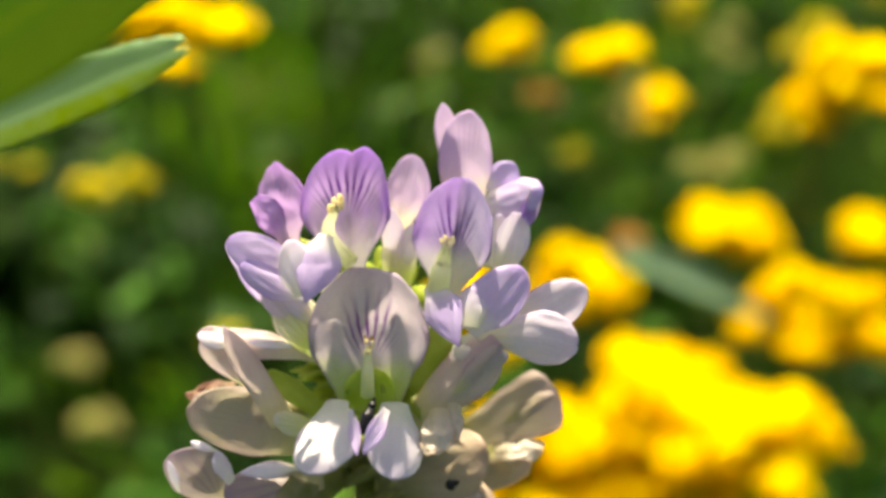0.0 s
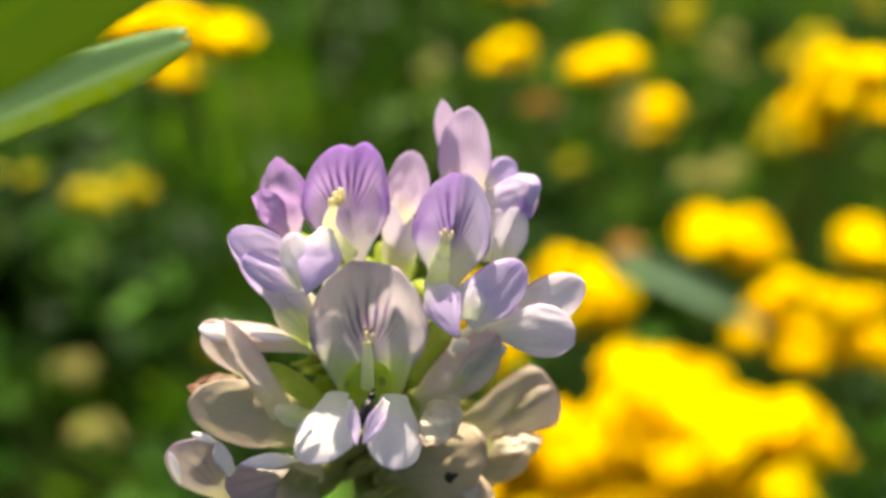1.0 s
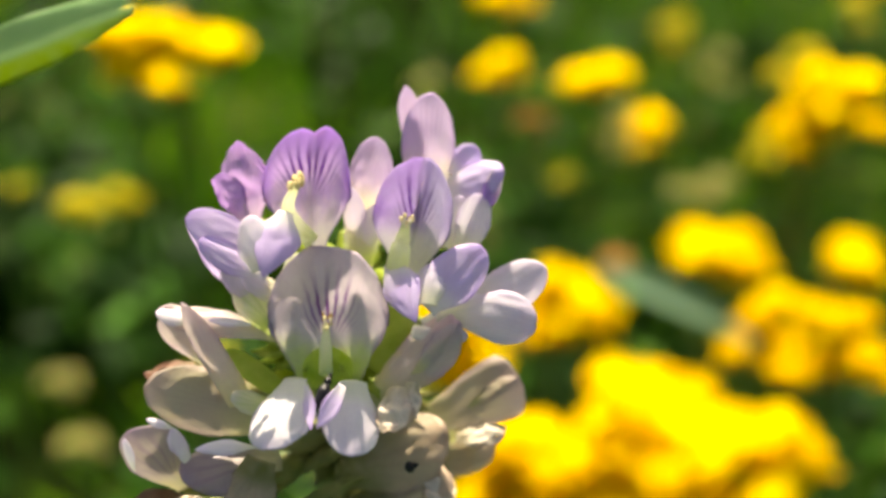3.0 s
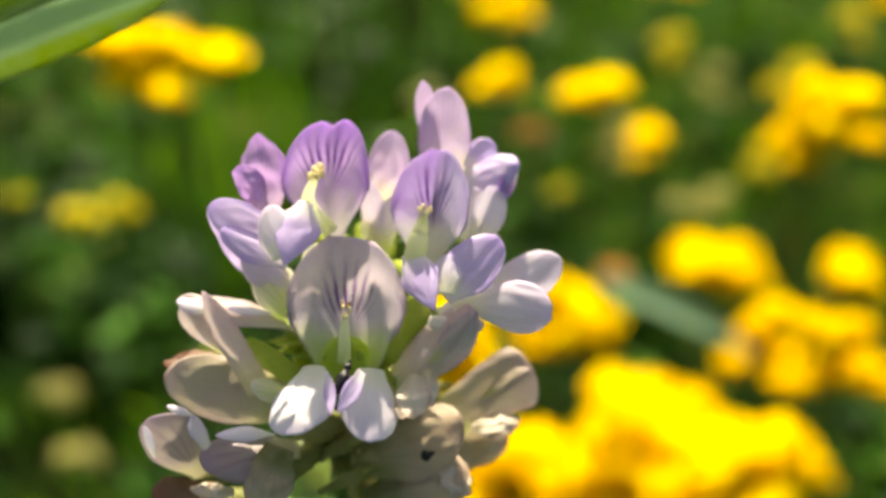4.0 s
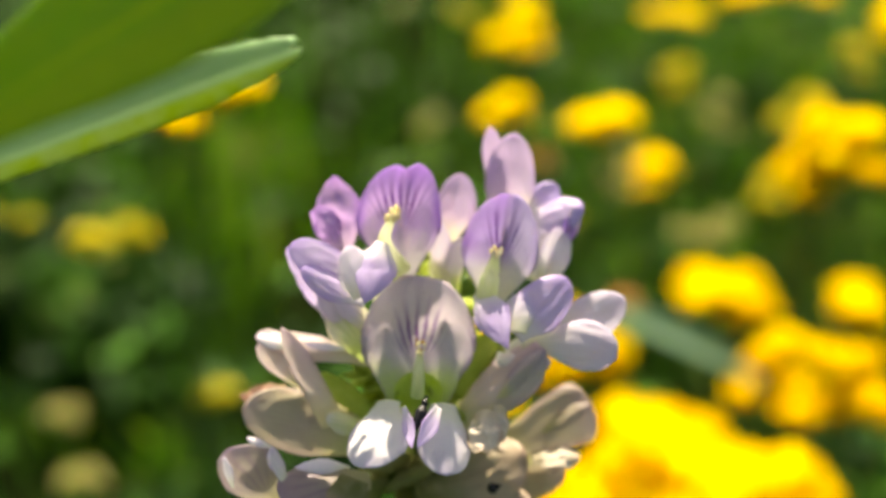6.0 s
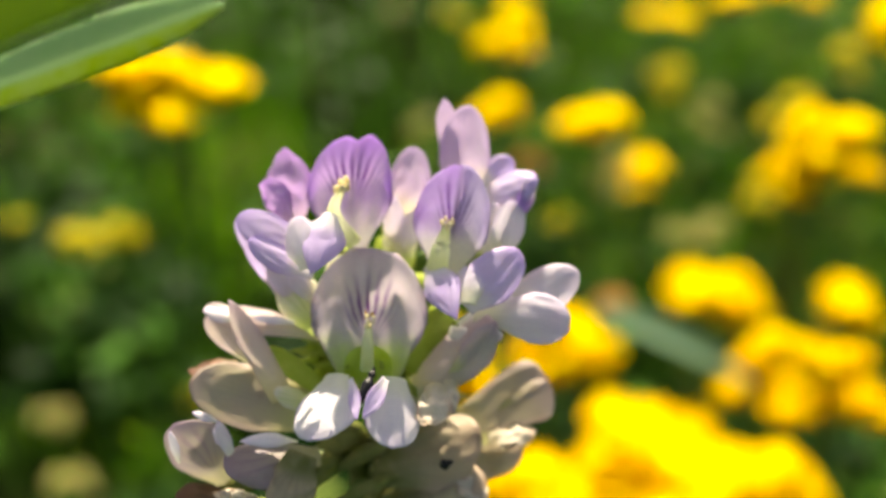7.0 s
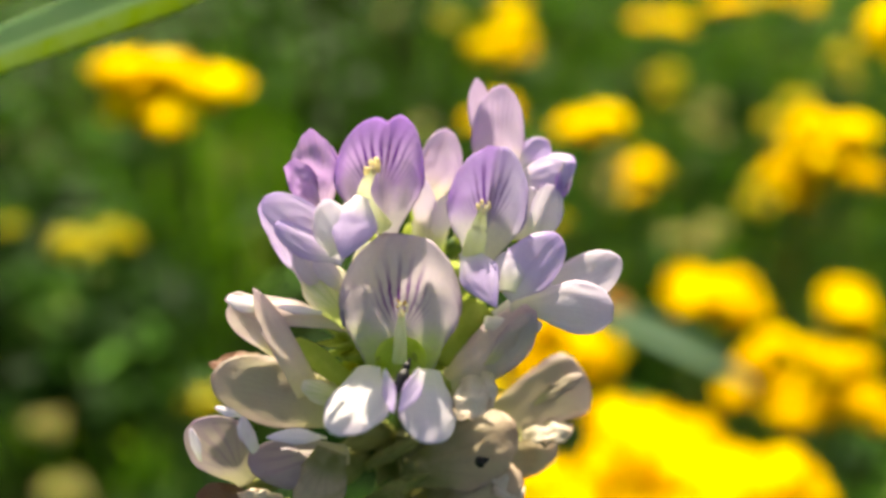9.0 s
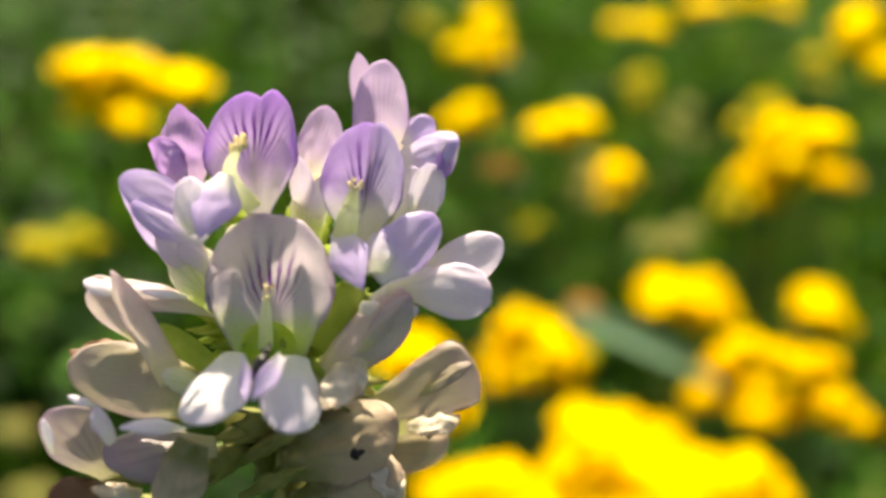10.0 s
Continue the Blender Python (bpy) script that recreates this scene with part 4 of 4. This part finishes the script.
def trefoil(x, y, z, size, kind, rng):
    """A flower head at (x, y, z): florets in a ring and a second small tier, on a bent stalk that rises from the ground."""
    plant = tagged(new("trefoil_flower"), LABELS[kind], "flower", "trefoil flowers")
    lean = Vector((rng.uniform(-0.03, 0.03), rng.uniform(-0.01, 0.04), 0))
    plant.matrix_basis = pose(x + lean.x, y + lean.y, -0.012)
    top = np.array((-lean.x, -lean.y, z + 0.012))
    v, f = tube_mesh([(0, 0, 0), top * (0.5, 0.5, 0.4), top * (0.95, 0.95, 0.8), top - (0, 0, 0.001)], [0.0011, 0.001, 0.0008, 0.0008], 6, 4)
    mesh_object("stem", v, f, MAT_STEM, plant)
    count = rng.randint(6, 8)
    spin = rng.uniform(0, 360)
    for k in range(count + 3):
        ring = k < count
        ob = new("floret", rng.choice(FLORETS[kind]))
        ob.parent = plant
        turn = spin + k * (360 / count if ring else 120) + rng.uniform(-12, 12)
        tip = rng.uniform(-28, 2) if ring else rng.uniform(-70, -45)
        s = size * rng.uniform(0.9, 1.1) * (1.0 if ring else 0.8)
        ob.matrix_basis = pose(*top, 0, 0, turn) @ pose(0, 0, 0, rng.uniform(-15, 15), tip, 0) @ Matrix.Scale(s, 4)
    return plant


def clump(x, y, z, wide, high, count, size, kind="yellow", deep=0.02):
    """A loose group of heads round (x, y, z); wide: sideways, high: up and away, both half sizes in metres."""
    rng = random.Random(int(x * 9173 + y * 7919 + z * 6007 + 100000))
    for k in range(count):
        r, th = math.sqrt((k + 0.5) / count), k * 2.39996 + 0.6
        a, b, c = r * math.cos(th) * wide, r * math.sin(th) * high, rng.uniform(-deep, deep)
        trefoil(x + a + rng.uniform(-0.1, 0.1) * wide, y + 0.5 * b + 0.87 * c, z + 0.87 * b - 0.5 * c, size, kind, rng)


clump(-0.096, 0.307, 0.272, 0.022, 0.007, 7, 0.95, "yellow", 0.004)
clump(-0.104, 0.304, 0.263, 0.003, 0.002, 2, 0.90)
clump(-0.154, 0.331, 0.197, 0.001, 0.002, 3, 0.95, "young")
clump(-0.135, 0.341, 0.196, 0.001, 0.002, 2, 0.80, "young")
clump(0.048, 0.551, 0.244, 0.016, 0.011, 4, 1.00)
clump(0.016, 0.607, 0.242, 0.007, 0.010, 2, 0.80, "young")
clump(0.036, 0.483, 0.213, 0.008, 0.007, 3, 0.90)
clump(0.078, 0.402, 0.232, 0.012, 0.003, 5, 0.95)
clump(0.111, 0.424, 0.199, 0.007, 0.007, 4, 0.95, "amber")
clump(0.147, 0.536, 0.220, 0.009, 0.005, 4, 1.00, "young")
clump(0.056, 0.456, 0.194, 0.005, 0.003, 3, 0.95, "dull")
clump(0.104, 0.465, 0.180, 0.008, 0.011, 4, 0.80, "olive")
clump(0.074, 0.438, 0.166, 0.003, 0.005, 2, 0.70, "young")
clump(0.162, 0.339, 0.246, 0.006, 0.012, 6, 1.00)
clump(0.157, 0.340, 0.234, 0.008, 0.005, 4, 0.90)
clump(0.156, 0.329, 0.228, 0.004, 0.002, 2, 0.90, "amber")
clump(0.155, 0.362, 0.253, 0.003, 0.003, 2, 0.80, "young")
clump(0.156, 0.369, 0.215, 0.005, 0.007, 3, 1.00, "young")
clump(0.201, 0.369, 0.221, 0.006, 0.003, 2, 0.90, "amber")
clump(0.241, 0.490, 0.249, 0.013, 0.009, 4, 0.80, "young")
clump(0.165, 0.606, 0.255, 0.018, 0.006, 3, 0.90)
clump(0.215, 0.627, 0.259, 0.010, 0.002, 2, 0.90)
clump(0.266, 0.497, 0.267, 0.014, 0.013, 5, 1.00)
clump(0.266, 0.468, 0.252, 0.006, 0.006, 3, 0.90)
clump(0.277, 0.661, 0.267, 0.018, 0.007, 3, 0.90)
clump(0.124, 0.322, 0.181, 0.018, 0.010, 12, 0.80)
clump(0.186, 0.326, 0.173, 0.007, 0.008, 4, 1.00)
clump(0.142, 0.406, 0.174, 0.015, 0.003, 4, 0.80, "olive")
clump(0.175, 0.526, 0.200, 0.014, 0.011, 4, 0.80, "olive")
clump(0.053, 0.280, 0.179, 0.017, 0.013, 13, 0.80)
clump(0.075, 0.313, 0.181, 0.003, 0.003, 2, 0.80, "dull")
clump(0.126, 0.252, 0.196, 0.012, 0.006, 6, 0.80, "amber")
clump(0.116, 0.244, 0.183, 0.006, 0.005, 3, 0.80, "amber")
clump(0.145, 0.243, 0.181, 0.016, 0.005, 7, 0.80, "amber")
clump(0.150, 0.259, 0.189, 0.004, 0.004, 2, 0.75, "amber")
clump(0.064, 0.199, 0.194, 0.020, 0.010, 14, 0.75)
clump(0.090, 0.190, 0.190, 0.014, 0.008, 11, 0.75)
clump(0.028, 0.196, 0.183, 0.014, 0.006, 10, 0.75)
clump(0.013, 0.243, 0.179, 0.008, 0.004, 5, 1.00)
clump(0.007, 0.247, 0.195, 0.006, 0.004, 4, 0.95)
clump(0.137, 0.250, 0.183, 0.006, 0.004, 3, 0.70, "amber")
clump(0.072, 0.179, 0.190, 0.033, 0.016, 27, 0.75)
clump(0.035, 0.177, 0.177, 0.014, 0.006, 9, 0.75)
clump(0.038, 0.192, 0.182, 0.014, 0.005, 8, 0.75)
clump(0.069, 0.176, 0.184, 0.016, 0.005, 8, 0.75)
clump(0.020, 0.193, 0.170, 0.010, 0.005, 5, 0.75)
clump(0.049, 0.178, 0.179, 0.010, 0.004, 5, 0.75)
clump(-0.210, 0.405, 0.051, 0.004, 0.006, 3, 0.80, "olive")
clump(-0.185, 0.349, 0.049, 0.006, 0.006, 3, 0.80, "olive")
clump(-0.223, 0.410, 0.170, 0.006, 0.005, 2, 0.70, "young")
clump(-0.098, 0.327, 0.122, 0.002, 0.002, 2, 0.80, "young")
clump(-0.006, 0.586, 0.175, 0.007, 0.007, 2, 0.75, "olive")


# ---- broad leaf behind the flower head ----
def broad_leaf(base, tip, face, width, label):
    base, tip = np.array(base), np.array(tip)
    ob = tagged(new("grass_leaf"), label, "leaf")
    ob.matrix_basis = pose(*base)
    v, f, uvs = blade_sheet((0, 0, 0), (tip - base) * 1000, face, width * 1000, shoulder=0.6, claw=0.4, cup=0.2, fold=0.15, bend=-15, point=0.3, thick=0.3)
    mesh_object("blade", v, f, MAT_LEAF_BLUE, ob, uvs)
    down = np.array((base[0] - 0.01, base[1] + 0.03, -0.012)) - base
    mesh_object("stem", *tube_mesh([(0, 0, 0), down * 0.4 + (0.006, 0, 0), down], [0.0012, 0.0014, 0.0016], 8, 5), MAT_STEM, ob)


broad_leaf((0.1101, 0.2392, 0.1944), (0.0572, 0.2511, 0.2148), (-0.10, -0.39, 0.92), 0.0110, "blue-green pointed leaf in shade among the trefoil")


# ---- meadow foliage ----
def grass_height(y):
    """Short round the flower head, taller further off."""
    y = abs(y - 0.1) + 0.1
    return 0.06 + 0.05 * min(1.0, max(0.0, (y - 0.35) / 0.5)) + 0.09 * min(1.0, max(0.0, (y - 0.6) / 0.8))


# sward gaps, dark soil standing for shade: x, y, half width, half depth
SHADE_GAPS = ((-0.05, 1.33, 0.10, 0.16), (0.19, 1.08, 0.06, 0.08), (0.10, 1.10, 0.06, 0.09), (-0.10, 0.77, 0.04, 0.05), (-0.22, 0.42, 0.06, 0.06), (-0.15, 0.44, 0.07, 0.07), (-0.23, 1.34, 0.08, 0.12), (0.01, 1.23, 0.07, 0.10), (-0.10, 1.15, 0.2, 0.65), (-0.14, 1.95, 0.26, 0.5), (-0.2, 0.34, 0.05, 0.05), (0.13, 0.46, 0.06, 0.05), (-0.3, 0.5, 0.04, 0.06), (0.36, 0.53, 0.06, 0.06), (-0.02, 0.62, 0.07, 0.1))


def meadow_spot(rng):
    """A spot in the meadow: dense round the flowers, thinning out with distance on all sides and sparse in the dark
    gaps.
    """
    while True:
        if rng.random() < 0.6:
            x, y = rng.gauss(0, 0.45), 0.55 + rng.gauss(0, 0.5)
        else:
            r, th = 3.6 * rng.random() ** 0.75 * rng.uniform(0.6, 2.2), rng.uniform(0, 2 * math.pi)
            x, y = r * math.cos(th), 0.6 + r * math.sin(th)
        if rng.random() < 0.045 or all(((x - a) / c) ** 2 + ((y - b) / d) ** 2 > 1 for a, b, c, d in SHADE_GAPS):
            return x, y


def meadow_grass(name, count, material, label, seed, nearest=0.0, tall=1.0, one_side=False, tufts=()):
    """Bent, tapering blades; none nearer to the flower head than nearest; one_side: only in the drier half of the meadow."""
    rng = random.Random(seed)
    verts, faces = [], []
    spots = [(x + rng.gauss(0, r), y + rng.gauss(0, 1.4 * r)) for x, y, r, n in tufts for _ in range(n)]
    for x, y in spots or [meadow_spot(rng) for _ in range(count)]:
        if math.hypot(x, y) < nearest:
            continue
        if one_side and x < rng.gauss(0.02, 0.15) * max(1.0, y):
            continue
        h = tall * grass_height(y) * rng.uniform(0.55, 1.35)
        w = rng.uniform(0.0012, 0.004) * (1 + 0.5 * min(2.0, math.hypot(x, y)))
        th, lean = rng.uniform(0, 2 * math.pi), rng.uniform(0.1, 0.75) * h
        dx, dy = math.cos(th), math.sin(th)
        k = len(verts)
        for i in range(4):
            t = i / 4
            px, py, pz = x + dx * lean * t * t, y + dy * lean * t * t, h * (t - 0.18 * t * t * lean / h) - 0.015
            ww = w * (1 - 0.75 * t ** 2)
            verts += [(px - dy * ww, py + dx * ww, pz), (px + dx * ww * 0.4, py + dy * ww * 0.4, pz - ww * 0.3), (px + dy * ww, py - dx * ww, pz)]
        verts.append((x + dx * lean, y + dy * lean, h * (1 - 0.18 * lean / h) - 0.015))
        for i in range(3):
            a = k + 3 * i
            faces += [(a, a + 1, a + 4, a + 3), (a + 1, a + 2, a + 5, a + 4)]
        faces += [(k + 9, k + 10, k + 12), (k + 10, k + 11, k + 12)]
    return tagged(mesh_object(name, verts, faces, material), label, "grass", kind="stuff")


def meadow_leaves(count):
    """Small three-part leaves of trefoil and clover between the blades."""
    rng = random.Random(9)
    verts, faces = [], []
    for _ in range(count):
        x, y = meadow_spot(rng)
        z = grass_height(y) * rng.uniform(0.1, 0.6 + 0.4 * min(1.0, max(0.0, y - 0.2)))
        spin, tilt = rng.uniform(0, 6.283), rng.uniform(-0.5, 0.5)
        size = rng.uniform(0.008, 0.021) * (1 + 0.35 * min(2.0, math.hypot(x, y)))
        for q in range(3):
            th = spin + q * 2.094
            dx, dy = math.cos(th), math.sin(th)
            k = len(verts)
            for s, half in ((0.05, 0.0), (0.4, 0.3), (0.8, 0.36), (1.05, 0.0)):
                rise = tilt * s * math.cos(th) * size + 0.25 * s * size
                if half:
                    for e in (-1, 0, 1):
                        verts.append((x + (dx * s - dy * half * e) * size, y + (dy * s + dx * half * e) * size, z + rise + (0.1 * abs(e)) * size))
                else:
                    verts.append((x + dx * s * size, y + dy * s * size, z + rise))
            faces += [(k, k + 2, k + 1), (k, k + 3, k + 2), (k + 1, k + 2, k + 5, k + 4), (k + 2, k + 3, k + 6, k + 5), (k + 4, k + 5, k + 7), (k + 5, k + 6, k + 7)]
    return tagged(mesh_object("clover_leaves", verts, faces, MAT_CLOVER), "small green clover and trefoil leaves in the grass", "leaves", kind="stuff")


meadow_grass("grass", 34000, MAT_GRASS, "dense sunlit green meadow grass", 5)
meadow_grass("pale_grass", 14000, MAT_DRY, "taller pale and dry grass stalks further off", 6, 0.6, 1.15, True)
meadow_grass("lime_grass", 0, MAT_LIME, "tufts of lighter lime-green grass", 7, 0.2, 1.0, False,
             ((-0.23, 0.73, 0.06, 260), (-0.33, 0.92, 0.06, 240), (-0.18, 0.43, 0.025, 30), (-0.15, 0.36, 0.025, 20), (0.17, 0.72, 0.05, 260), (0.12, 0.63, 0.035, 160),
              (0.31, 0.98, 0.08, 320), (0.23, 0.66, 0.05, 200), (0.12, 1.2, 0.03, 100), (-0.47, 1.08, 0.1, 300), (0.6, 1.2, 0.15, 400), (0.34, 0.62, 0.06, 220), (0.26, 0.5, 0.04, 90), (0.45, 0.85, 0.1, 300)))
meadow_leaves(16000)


# ---- what moves ----
LEAF_SWAY = [
    (0.0, 0.00000, 0.00000, 0.00000),
    (0.5, -0.00018, -0.00006, 0.00039),
    (1.0, 0.00016, -0.00085, 0.00026),
    (1.5, 0.00040, -0.00098, 0.00042),
    (2.0, 0.00008, -0.00012, 0.00056),
    (2.5, -0.00055, 0.00008, 0.00073),
    (2.7, -0.00052, -0.00010, 0.00062),
    (3.8, -0.00028, -0.00050, 0.00095),
    (4.0, 0.00040, -0.00112, 0.00123),
    (4.5, 0.00026, -0.00014, 0.00126),
    (5.0, 0.00220, -0.00374, 0.00169),
    (5.5, 0.00193, -0.00285, 0.00101),
    (5.7, 0.00231, -0.00369, 0.00132),
    (6.8, 0.00197, -0.00359, 0.00168),
    (7.0, 0.00151, -0.00309, 0.00176),
    (7.5, 0.00186, -0.00312, 0.00194),
    (8.0, 0.00195, -0.00342, 0.00179),
    (8.5, 0.00111, -0.00177, 0.00192),
    (9.0, 0.00145, 0.00029, 0.00197),
    (9.5, 0.00001, 0.00237, 0.00239),
    (10.0, -0.00244, 0.00376, 0.00253),
]


def motions():
    walk(leaf, [(t, pose(x, y, z) @ LEAF_REST) for t, x, y, z in LEAF_SWAY])


motions()
